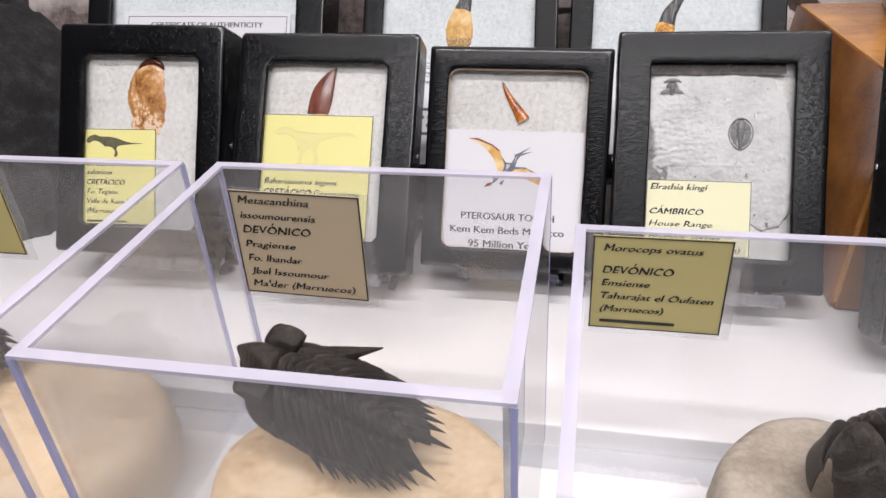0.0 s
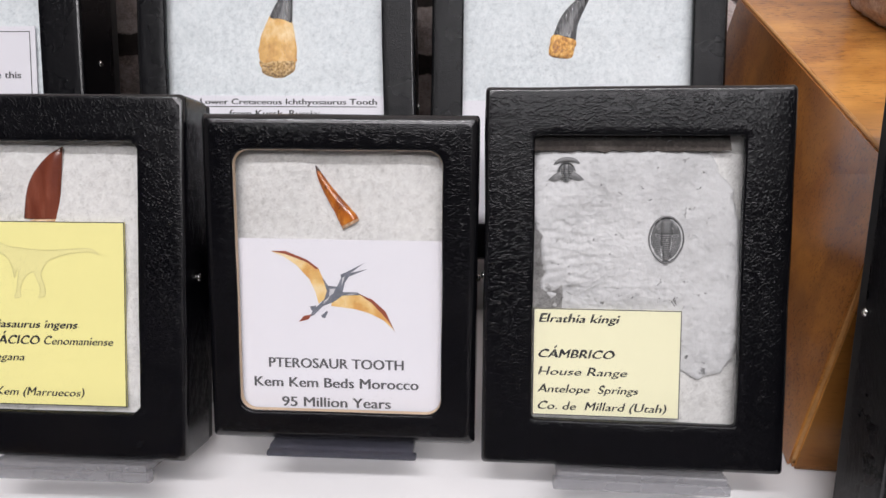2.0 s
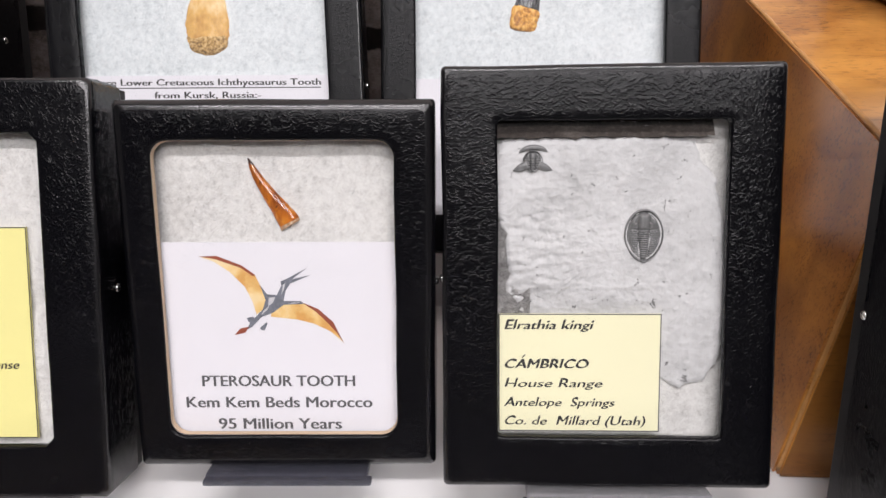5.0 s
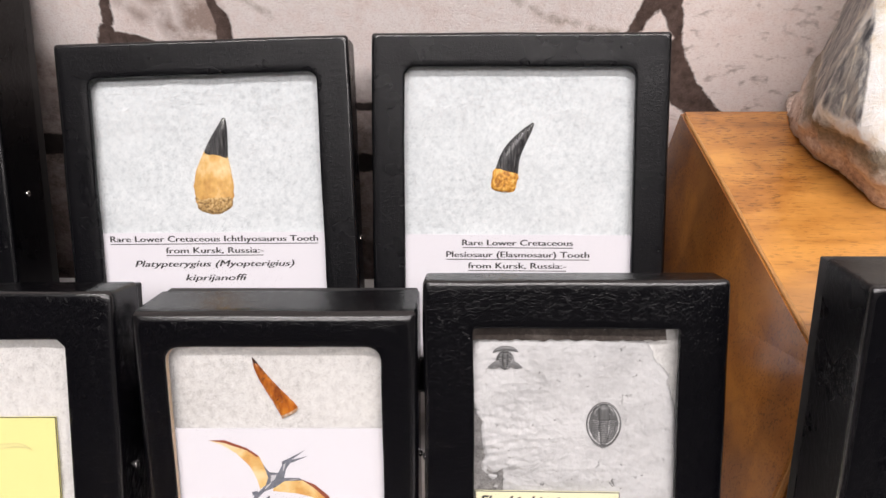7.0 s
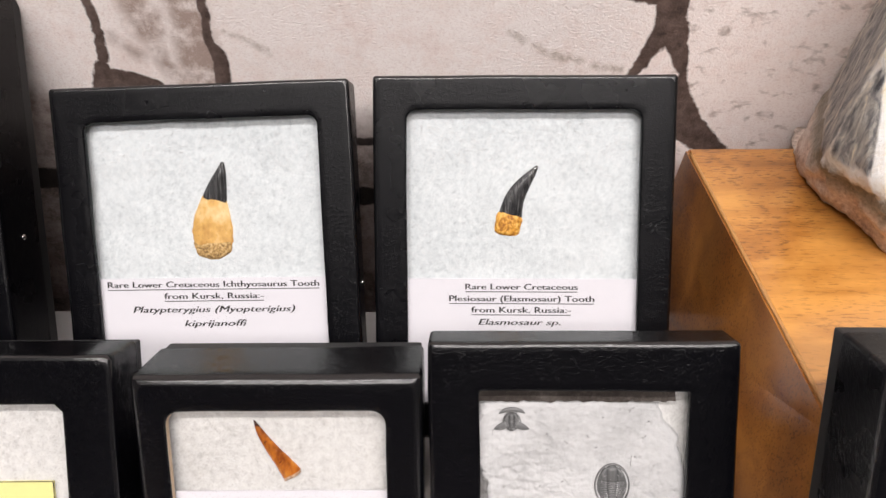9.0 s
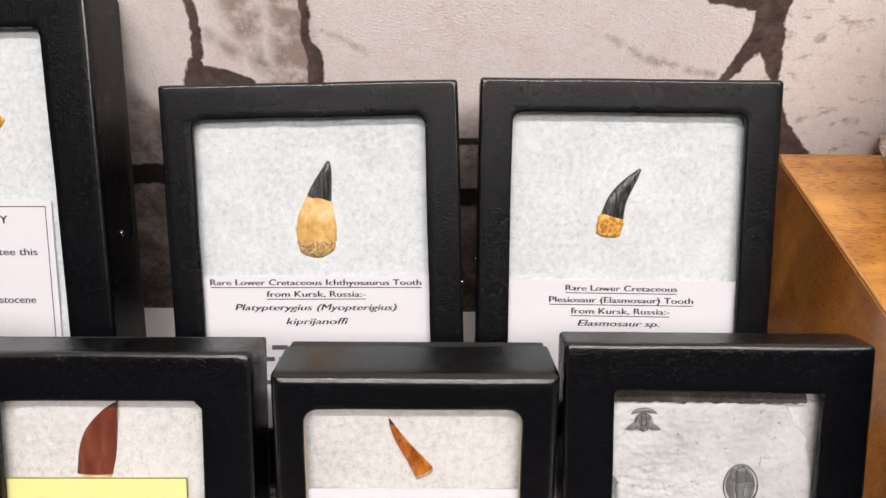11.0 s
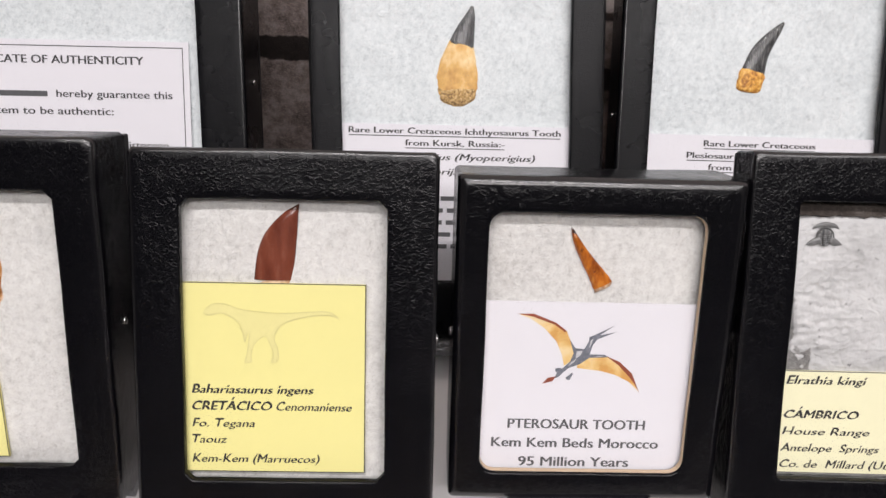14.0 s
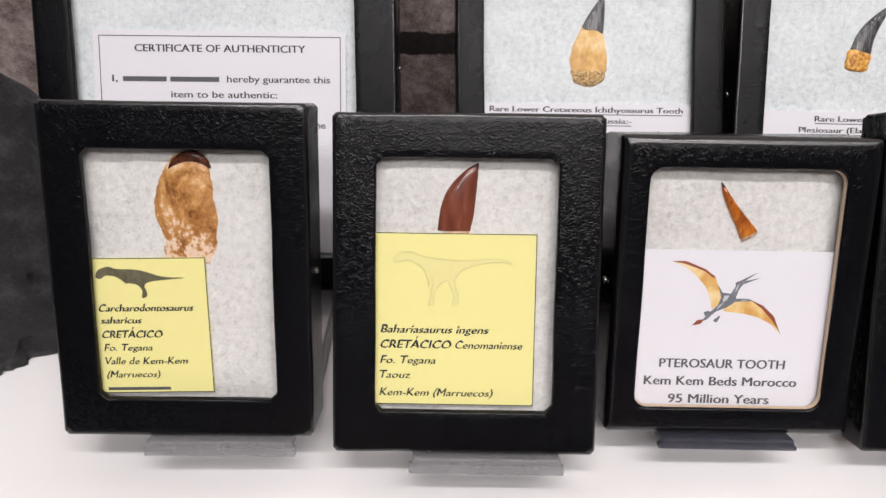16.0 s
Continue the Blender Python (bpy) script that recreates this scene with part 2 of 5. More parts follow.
    # short cracks with worn flecks
    cracks = strokes(((-0.0640, 0.1265, -0.0570, 0.1235, 0.0001, 0.0003), (-0.0570, 0.1235, -0.0490, 0.1180, 0.0003, 0.0008), (0.0440, 0.1245, 0.0500, 0.1215, 0.0002, 0.0010), (0.0540, 0.1190, 0.0640, 0.1140, 0.0005, 0.0012), (0.0640, 0.1140, 0.0730, 0.1130, 0.0012, 0.0002), (0.0770, 0.1105, 0.0870, 0.1090, 0.0007, 0.0012)))
    crack = k.math("MULTIPLY", k.ramp(k.math("MULTIPLY_ADD", cracks, 300.0, 0.5), ((0.35, 1.0), (1.0, 0.0))), k.ramp(fine, ((0.40, 1.0), (0.62, 0.2))))
    stone = k.mix(k.math("MULTIPLY", crack, 0.75), stone, (0.38, 0.31, 0.25))
    # the pitted block beside the plinth
    mp = k.add("ShaderNodeMapping")
    k.set(mp, "Vector", c)
    mp.inputs["Scale"].default_value = (130, 130, 230)
    mp.inputs["Rotation"].default_value = (0, 0.55, 0)
    block = k.ramp(k.math("MULTIPLY_ADD", X, 60.0, -6.3), ((0.2, 0.06), (0.6, 1.0)))
    pit_field = k.noise(mp.outputs[0], 1.0, 3.5, 0.55, 0.4)
    pits = k.ramp(pit_field, ((0.57, 0.0), (0.72, 1.0)))
    lips = k.ramp(pit_field, ((0.46, 0.0), (0.52, 1.0), (0.56, 0.0)))
    stone = k.mix(k.math("MULTIPLY", k.math("MULTIPLY", pits, 0.75), block), stone, (0.36, 0.285, 0.25))
    stone = k.mix(k.math("MULTIPLY", k.math("MULTIPLY", lips, 0.25), block), stone, (1.0, 0.93, 0.90))
    # the lower course: dark grey-brown print, with shade behind the cases painted in
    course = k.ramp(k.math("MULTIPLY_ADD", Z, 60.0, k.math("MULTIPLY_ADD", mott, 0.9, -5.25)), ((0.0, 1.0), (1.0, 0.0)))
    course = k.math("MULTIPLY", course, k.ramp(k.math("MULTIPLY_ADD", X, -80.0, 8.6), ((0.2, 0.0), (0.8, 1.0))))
    dark_shaded_stone = k.ramp(k.math("MULTIPLY_ADD", fine, 0.4, k.math("MULTIPLY", mott, 0.7)), ((0.40, (0.06, 0.046, 0.042)), (0.52, (0.19, 0.15, 0.138)), (0.66, (0.40, 0.34, 0.32))))
    stone = k.mix(course, stone, dark_shaded_stone)
    em = k.add("ShaderNodeMapping")
    k.set(em, "Vector", c)
    em.inputs["Scale"].default_value = (1050, 1050, 1700)
    skin = k.noise(em.outputs[0], 1.0, 1.5, 0.5, 0.9)
    # hollows of the emboss tinted darker: its fine relief shade in the colour
    stone = k.mix(k.ramp(skin, ((0.30, 0.34), (0.52, 0.0))), stone, (0.62, 0.47, 0.43))
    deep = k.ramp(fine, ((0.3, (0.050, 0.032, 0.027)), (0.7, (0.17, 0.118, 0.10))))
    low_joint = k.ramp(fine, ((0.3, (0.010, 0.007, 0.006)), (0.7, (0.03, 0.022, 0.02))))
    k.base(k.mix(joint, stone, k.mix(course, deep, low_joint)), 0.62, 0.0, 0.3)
    k.bump(skin, 0.70, 0.0007)
    return k.mat


def mat_rock(name, dark, mid, light, scale=60.0, rough=0.85, bump=0.7):
    k = Nodes(name)
    v = k.coords()
    a, b = k.noise(v, scale, 8.0, 0.68), k.noise(v, scale * 9, 6.0, 0.7)
    k.base(k.ramp(k.math("MULTIPLY_ADD", b, 0.4, k.math("MULTIPLY", a, 0.7)), ((0.38, dark), (0.55, mid), (0.72, light))), rough, 0.0, 0.4)
    k.bump(k.math("ADD", a, b), bump, 0.0015)
    return k.mat


def mat_white_board():
    k = Nodes("white_laminate")
    v = k.coords()
    sm = k.noise(v, 14.0, 5.0)
    dirt = k.ramp(k.noise(v, 500.0, 5.0, 0.8), ((0.74, 0.0), (0.80, 1.0)))
    col = k.mix(sm, (0.80, 0.785, 0.785), (0.84, 0.83, 0.83))
    k.base(k.mix(k.math("MULTIPLY", dirt, 0.12), col, (0.4, 0.38, 0.36)), 0.24, 0.0, 0.45)
    k.bump(k.noise(v, 1200.0, 2.0), 0.05, 0.0002)
    return k.mat


LEATHER = mat_leatherette()
LEATHER_SMOOTH = mat_leatherette("black_leatherette_smooth", 1400.0, 0.23, 0.26, 0.16)
LEATHER_EDGE = mat_leatherette("black_leatherette_crease", 950.0, 0.10, 0.20, 0.7)
TRAY = mat_plain("black_card", (0.012, 0.012, 0.013), 0.55, vary=0.4)
CARD_EDGE = mat_paper("cream_card_edge", (0.55, 0.42, 0.30))
PADDING = mat_padding("white_wadding", ((0.46, (0.47, 0.51, 0.525)), (0.55, (0.66, 0.705, 0.72)), (0.65, (0.775, 0.815, 0.825))))
WARM_PADDING = mat_padding("warm_wadding", ((0.46, (0.47, 0.46, 0.44)), (0.55, (0.66, 0.65, 0.63)), (0.65, (0.775, 0.77, 0.745))))
FIBRE = mat_plain("white_fibre", (0.80, 0.80, 0.80), 0.7, vary=0.05)
GLASS = mat_pane("case_glass", gloss=0.12, rough=0.22)
ACRYLIC = mat_pane("acrylic_sheet", (0.99, 0.99, 0.995), 1.5, 0.02, 0.065)
# glow of light caught in clear edges, painted as lavender and blue
ACRYLIC_EDGE = mat_clear_plastic("acrylic_edge", (0.74, 0.72, 0.86), 0.25, 0.25)
ACRYLIC_CORNER = mat_clear_plastic("acrylic_corner", (0.56, 0.58, 0.90), 0.2, 0.35)
STAND = mat_clear_plastic("clear_stand_plastic", (0.46, 0.46, 0.48), 0.12, 0.62)
DARK_STAND = mat_clear_plastic("dark_stand_plastic", (0.09, 0.092, 0.12), 0.12, 0.5)
STEEL = mat_plain("bright_steel", (0.75, 0.74, 0.72), 0.22, 1.0)
WHITE_PAPER = mat_paper("white_paper", (0.735, 0.725, 0.765))
YELLOW = mat_paper("yellow_paper", (0.80, 0.745, 0.31))
CREAM = mat_paper("cream_paper", (0.80, 0.775, 0.53))
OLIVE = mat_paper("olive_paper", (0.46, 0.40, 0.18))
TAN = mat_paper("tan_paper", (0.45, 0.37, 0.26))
INK = mat_plain("black_ink", (0.02, 0.02, 0.02), 0.6, vary=0.2)
GREY_INK = mat_plain("grey_ink", (0.085, 0.085, 0.09), 0.6, vary=0.2)
DARK_INK = mat_plain("dark_grey_ink", (0.04, 0.04, 0.043), 0.6, vary=0.2)
FAINT_INK = mat_plain("faint_ink", (0.66, 0.61, 0.275), 0.7, vary=0.1)
FAINTER_INK = mat_plain("fainter_ink", (0.745, 0.69, 0.30), 0.7, vary=0.06, scale=900.0)
WOOD = mat_wood()
SHADED_END_GRAIN = mat_wood("shaded_end_grain", 0.42, (0.1, 1.45, 0.2), 0.5)
SHADED_SIDE_GRAIN = mat_wood("shaded_side_grain", 0.84, (0.1, 1.1, 0.3), 1.0)
WORN_EDGE = mat_plain("rubbed_wood_edge", (0.50, 0.25, 0.085), 0.35, vary=0.35, scale=500.0)
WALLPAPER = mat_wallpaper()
BOARD = mat_white_board()
PLASTER = mat_plain("painted_wall", (0.13, 0.125, 0.12), 0.8, vary=0.05, scale=12)
CEILING_PAINT = mat_plain("ceiling_paint", (0.32, 0.32, 0.31), 0.85, vary=0.05, scale=12)
GREY_CHANNEL = mat_plain("grey_channel", (0.50, 0.51, 0.53), 0.6, vary=0.15, scale=60)
CARPET = mat_plain("dark_floor", (0.12, 0.11, 0.10), 0.9, vary=0.3, scale=40)
BLACK_ROCK = mat_rock("black_rock", (0.004, 0.004, 0.0045), (0.016, 0.016, 0.017), (0.07, 0.068, 0.072), 110, 0.32, 1.0)

# ---------------------------------------------------------------- mesh helpers


def part(name, bm, material, parent=None, label="", smooth=False):
    me = bpy.data.meshes.new(name)
    bmesh.ops.recalc_face_normals(bm, faces=bm.faces[:])
    if smooth:
        for f in bm.faces:
            f.smooth = True
    bm.to_mesh(me)
    bm.free()
    me.materials.append(material)
    ob = new(name, me)
    if parent is not None:
        ob.parent = parent
    if label:
        ob["label"] = label
    return ob


def thing(name, m, label, category, group="", kind=""):
    ob = new(name)
    ob.empty_display_size = 0.01
    ob.matrix_world = m
    return tagged(ob, label, category, group, kind)


def block(x0, x1, y0, y1, z0, z1, bevel=0.0, seg=2):
    bm = bmesh.new()
    bmesh.ops.create_cube(bm, size=1.0, matrix=Matrix.Translation(((x0 + x1) / 2, (y0 + y1) / 2, (z0 + z1) / 2)) @ Matrix.Diagonal((x1 - x0, y1 - y0, z1 - z0, 1)))
    if bevel:
        bmesh.ops.bevel(bm, geom=bm.edges[:], offset=bevel, segments=seg, affect="EDGES", profile=0.6)
    return bm


def ring(w0, w1, z0, z1, r, y, n=6, side=9):
    """Rounded rectangle in the plane y, anticlockwise from the lower right corner."""
    pts = []
    corners = ((w1 - r, z0 + r, -90), (w1 - r, z1 - r, 0), (w0 + r, z1 - r, 90), (w0 + r, z0 + r, 180))
    for q, (cx, cz, a0) in enumerate(corners):
        for i in range(n + 1):
            a = radians(a0 + 90 * i / n)
            pts.append((cx + r * math.cos(a), y, cz + r * math.sin(a)))
        nx, nz, a1 = corners[(q + 1) % 4]
        a1 = radians(a1)
        bx, bz = nx + r * math.cos(a1), nz + r * math.sin(a1)
        ex, _, ez = pts[-1]
        for i in range(1, side):
            pts.append((ex + (bx - ex) * i / side, y, ez + (bz - ez) * i / side))
    return pts


def loft(loops, closed=True, cap0=False, cap1=False):
    bm = bmesh.new()
    rows = [[bm.verts.new(p) for p in lp] for lp in loops]
    for a, b in zip(rows, rows[1:]):
        n = len(a)
        for i in range(n if closed else n - 1):
            j = (i + 1) % n
            bm.faces.new((a[i], a[j], b[j], b[i]))
    if cap0:
        bm.faces.new(rows[0])
    if cap1:
        bm.faces.new(rows[-1])
    return bm


def polygon(points, y, thick=0.00004):
    """A flat printed patch in the plane y of a case."""
    bm = bmesh.new()
    f = bm.faces.new([bm.verts.new((x, y, z)) for x, z in points])
    f.normal_update()
    bmesh.ops.triangulate(bm, faces=[f], ngon_method="EAR_CLIP")
    return bm


# how a style bends the built-in letters: thinner outlines, lower small letters, a broader nib
STYLES = {"plain": (0.0, 1.0, 1.0), "roman": (0.006, 0.88, 1.1), "script": (0.008, 0.80, 1.3)}


def lettering(s, width, height, x, y, z, material, parent, slant=0.0, weight=0.0, style="plain"):
    """One line of writing, its capitals 'height' tall, stretched to 'width', on the plane y and facing -y. x: its left end."""
    cu = bpy.data.curves.new("text_line", "FONT")
    cu.body, cu.size, cu.resolution_u, cu.shear = s, 1.0, 3, slant
    thin, squat, nib = STYLES[style]
    cu.offset = -thin
    tmp = bpy.data.objects.new("text_line", cu)
    scene.collection.objects.link(tmp)
    me = bpy.data.meshes.new_from_object(tmp.evaluated_get(bpy.context.evaluated_depsgraph_get()))
    bpy.data.objects.remove(tmp)
    bpy.data.curves.remove(cu)
    co = np.empty(len(me.vertices) * 3, dtype=np.float32)
    me.vertices.foreach_get("co", co)
    co = co.reshape(-1, 3)
    x0, x1 = co[:, 0].min(), co[:, 0].max()
    out = np.empty_like(co)
    out[:, 0] = x + (co[:, 0] - x0) * width / (x1 - x0)
    out[:, 1] = y
    up = np.where(co[:, 1] < 0.515, co[:, 1] * squat, 0.515 * squat + (co[:, 1] - 0.515) * (0.70 - 0.515 * squat) / 0.185)
    out[:, 2] = z + up * height / 0.70
    me.vertices.foreach_set("co", out.ravel())
    if weight:
        bm = bmesh.new()
        bm.from_mesh(me)
        # the pen's broad nib: copies of the line, set apart along the nib
        first = bm.faces[:]
        for j, d in enumerate((-1.0, 1.0) if nib < 1.5 else (-1.0, -0.5, 0.5, 1.0)):
            made = bmesh.ops.duplicate(bm, geom=first)
            d *= weight * nib
            bmesh.ops.translate(bm, verts=[g for g in made["geom"] if isinstance(g, bmesh.types.BMVert)], vec=(d, -0.00001 * (j + 1), d * (0.45 if style == "script" else 0.0)))
        bm.to_mesh(me)
        bm.free()
    me.materials.clear()
    me.materials.append(material)
    me.name = "text_line"
    ob = new("text_line", me)
    ob.parent = parent
    return ob


def bar(x0, x1, z0, z1, y, material, parent, name="text_bar"):
    return part(name, polygon(((x0, z0), (x1, z0), (x1, z1), (x0, z1)), y), material, parent)


def mm(*v):
    return tuple(a * 0.001 for a in v)


def tooth_mesh(spine, ring_n=20, seed=0.0, rough=0.0, level=False):
    """A tooth along a spine of (x, z, half width, half depth, depth below the front), tip first; all in mm."""
    loops = []
    for i, (x, z, w, d, y) in enumerate(spine):
        a, b = spine[max(i - 1, 0)], spine[min(i + 1, len(spine) - 1)]
        tx, tz = b[0] - a[0], b[1] - a[1]
        ln = math.hypot(tx, tz) or 1
        nx, nz = (1.0, 0.0) if level else (-tz / ln, tx / ln)
        lp = []
        for j in range(ring_n):
            t = 2 * math.pi * j / ring_n
            k = 1 + rough * noise.noise((x * 0.8 + seed, z * 0.8, t * 1.3))
            lp.append(mm(x + nx * w * math.cos(t) * k, y + d * math.sin(t) * k, z + nz * w * math.cos(t) * k))
        loops.append(lp)
    return loft(loops, True, True, True)


def dense(spine, n=26):
    """Smooths a short spine by a Catmull-Rom curve."""
    out = []
    p = [spine[0]] + list(spine) + [spine[-1]]
    for i in range(n + 1):
        u = i / n * (len(spine) - 1)
        s = min(int(u), len(spine) - 2)
        f = u - s
        q = []
        for a, b, c, d in zip(*p[s:s + 4]):
            q.append(0.5 * (2 * b + (c - a) * f + (2 * a - 5 * b + 4 * c - d) * f * f + (3 * b - a - 3 * c + d) * f ** 3))
        q[2], q[3] = max(q[2], 0.03), max(q[3], 0.03)
        out.append(tuple(q))
    return out


# ---------------------------------------------------------------- the room
TOP = -0.004      # the counter's top
room = (-1.6, 1.9, -2.2, 0.503, -0.9, CEILING)


def slab(name, x0, x1, y0, y1, z0, z1, material, label, category):
    ob = part(name, block(x0, x1, y0, y1, z0, z1), material)
    return tagged(ob, label, category, kind="structure")


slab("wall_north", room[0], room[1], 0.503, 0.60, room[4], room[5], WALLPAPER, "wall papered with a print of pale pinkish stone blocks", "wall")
slab("wall_south", room[0], room[1], room[2] - 0.1, room[2], room[4], room[5], PLASTER, "plain painted wall behind the viewer", "wall")
slab("wall_west", room[0] - 0.1, room[0], room[2], 0.60, room[4], room[5], PLASTER, "plain painted side wall", "wall")
slab("wall_east", room[1], room[1] + 0.1, room[2], 0.60, room[4], room[5], PLASTER, "plain painted side wall", "wall")
slab("floor", room[0] - 0.1, room[1] + 0.1, room[2] - 0.1, 0.60, room[4] - 0.1, room[4], CARPET, "dark plain floor below the display", "floor")
slab("ceiling", room[0] - 0.1, room[1] + 0.1, room[2] - 0.1, 0.60, room[5], room[5] + 0.1, CEILING_PAINT, "plain painted ceiling, out of view", "ceiling")

# the display counter: two white boards with a grey channel between them
counter = thing("display_counter", pose(0, 0, 0), "white laminate display counter against the stone-print wall", "counter")
part("rear_board", block(-1.2, 1.2, 0.2459, 0.4810, TOP - 0.019, TOP, 0.0008), BOARD, counter)
part("front_board", block(-1.2, 1.2, 0.132, 0.2265, TOP - 0.019, TOP, 0.0008), BOARD, counter)
part("channel", block(-1.2, 1.2, 0.2265, 0.2459, TOP - 0.019, TOP - 0.010), GREY_CHANNEL, counter, "grey channel between the boards")
part("cabinet_body", block(-1.2, 1.2, 0.140, 0.4805, -0.90, TOP - 0.0192), PLASTER, counter)

# ---------------------------------------------------------------- display cases


def case_pose(o, yaw, lean, roll):
    return Matrix.Translation(o) @ Euler((0, 0, radians(yaw))).to_matrix().to_4x4() @ Euler((radians(-lean), 0, 0)).to_matrix().to_4x4() @ Euler((0, radians(roll), 0)).to_matrix().to_4x4()


def padding_mesh(x0, x1, z0, z1, y, seed):
    bm = bmesh.new()
    nx, nz = 44, 56
    grid = []
    for j in range(nz + 1):
        row = []
        for i in range(nx + 1):
            x, z = x0 + (x1 - x0) * i / nx, z0 + (z1 - z0) * j / nz
            edge = min(x - x0, x1 - x, z - z0, z1 - z) - 0.004
            h = pad_height(x, z, seed) - 0.0013 * math.exp(-max(0.0, edge) / 0.0045)
            row.append(bm.verts.new((x, min(y - h, 0.0063), z)))
        grid.append(row)
    for j in range(nz):
        for i in range(nx):
            bm.faces.new((grid[j][i], grid[j][i + 1], grid[j + 1][i + 1], grid[j + 1][i]))
    return bm


def pad_height(x, z, seed):
    return 0.0006 * noise.fractal((x * 80 + seed, z * 80, seed), 0.9, 2.0, 4)


def fibre_mesh(x0, x1, z0, z1, y, seed, areas):
    """Single curled fibres that lie on the wadding, within the areas given in mm."""
    rng = random.Random(int(seed * 10) + 5)
    verts, faces = [], []
    for ax0, ax1, az0, az1, count in areas:
        for _ in range(count):
            x, z = rng.uniform(ax0, ax1) * 0.001, rng.uniform(az0, az1) * 0.001
            a, bend, ln = rng.gauss(0.0, 0.9), rng.gauss(0, 0.35), rng.uniform(0.0010, 0.0042)
            lift, r = rng.uniform(0.00002, 0.00009), rng.uniform(0.000014, 0.000026)
            n = 6
            base = len(verts)
            for i in range(n + 1):
                px, pz = min(max(x, x0 - 0.002), x1 + 0.002), min(max(z, z0 - 0.002), z1 + 0.002)
                py = max(y - pad_height(px, pz, seed) - lift * math.sin(math.pi * (i + 0.6) / (n + 1.2)), 0.0030)
                nx, nz = -math.sin(a), math.cos(a)
                verts += [(px + nx * r, py, pz + nz * r), (px, py - r * 1.5, pz), (px - nx * r, py, pz - nz * r)]
                x, z, a = x + math.cos(a) * ln / n, z + math.sin(a) * ln / n, a + bend
            for i in range(n):
                p, q = base + 3 * i, base + 3 * i + 3
                faces += [(p, p + 1, q + 1, q), (p + 1, p + 2, q + 2, q + 1)]
    me = bpy.data.meshes.new("fibres")
    me.from_pydata(verts, [], faces)
    bm = bmesh.new()
    bm.from_mesh(me)
    bpy.data.meshes.remove(me)
    return bm


def display_case(m, W, H, D, l, r, t, b, label, skin=None, bev=0.0012, wr=0.0035, edge=None, pad_y=0.0042, seed=0.0, pins=(0.42, 0.5), edge_w=0.00012, fluff=None, wadding=None, bends=6):
    skin = skin or LEATHER
    c = thing("display_case", m, label, "display case", "fossil display cases")
    w0, w1, v0, v1 = -W / 2 + l, W / 2 - r, b, H - t
    # a crease: nothing hand-folded is quite straight
    lid = []
    for inset, y, rad in ((0.0, D * 0.78, 0.0012), (0.0, bev * 2.4, 0.0012), (0.0, bev * 1.0, 0.0012), (bev * 0.13, bev * 0.5, 0.0013), (bev * 0.5, bev * 0.13, 0.0016), (bev, 0.0, 0.0020), (bev * 2.4, -0.00005, 0.003)):
        lid.append(ring(-W / 2 + inset, W / 2 - inset, inset, H - inset, rad, y, bends))
    lid.append(ring(w0 - 0.0026, w1 + 0.0026, v0 - 0.0026, v1 + 0.0026, wr + 0.0026, -0.00006, bends))
    lid.append(ring(w0 - 0.0006, w1 + 0.0006, v0 - 0.0006, v1 + 0.0006, wr + 0.0006, -0.00005, bends))
    lid.append(ring(w0 - edge_w, w1 + edge_w, v0 - edge_w, v1 + edge_w, wr, 0.00012, bends))
    lid.append(ring(w0, w1, v0, v1, wr, 0.0008, bends))
    if edge is None:
        lid.append(ring(w0, w1, v0, v1, wr, 0.0022, bends))
    bm = loft(lid)
    for v in bm.verts:
        n = noise.noise_vector((v.co.x * 40 + seed, v.co.y * 40, v.co.z * 40)) * 0.0003 + noise.noise_vector((v.co.x * 160 + seed, v.co.y * 160, v.co.z * 160)) * 0.00008
        v.co += n
    ob = part("lid", bm, skin, c, "", True)
    ob.data.materials.append(LEATHER_EDGE)
    around = len(lid[0])
    for f in ob.data.polygons:
        if f.index // around in (2, 3, 4):
            f.material_index = 1
    if edge is not None:
        part("window_edge", loft([ring(w0, w1, v0, v1, wr, 0.0008), ring(w0 + 0.00015, w1 - 0.00015, v0 + 0.00015, v1 - 0.00015, wr, 0.0024)]), edge, ob, "torn cream card edge")
    part("tray", block(-W / 2 + 0.0008, W / 2 - 0.0008, 0.0066, D, 0.0008, H - 0.0008, 0.0006), TRAY, c)
    g = part("glass", block(w0 - 0.003, w1 + 0.003, 0.0024, 0.0029, v0 - 0.003, v1 + 0.003), GLASS, c, "clear flat glass")
    g.visible_shadow = False
    part("padding", padding_mesh(w0 - 0.004, w1 + 0.004, v0 - 0.004, v1 + 0.004, pad_y, seed), wadding or PADDING, c, "fluffy white wadding", True)
    if fluff:
        tagged(part("fibres", fibre_mesh(w0, w1, v0, v1, pad_y, seed, fluff), FIBRE, c, "loose white wadding fibres"), kind="stuff")
    if pins:
        for side in (-1, 1):
            bm = bmesh.new()
            bmesh.ops.create_uvsphere(bm, u_segments=12, v_segments=8, radius=0.0011, matrix=Matrix.Translation((side * (W / 2 + 0.0003), D * pins[0], H * pins[1])) @ Matrix.Diagonal((0.6, 1, 1, 1)))
            part("pin", bm, STEEL, ob, "small bright pin head", True)
    return c


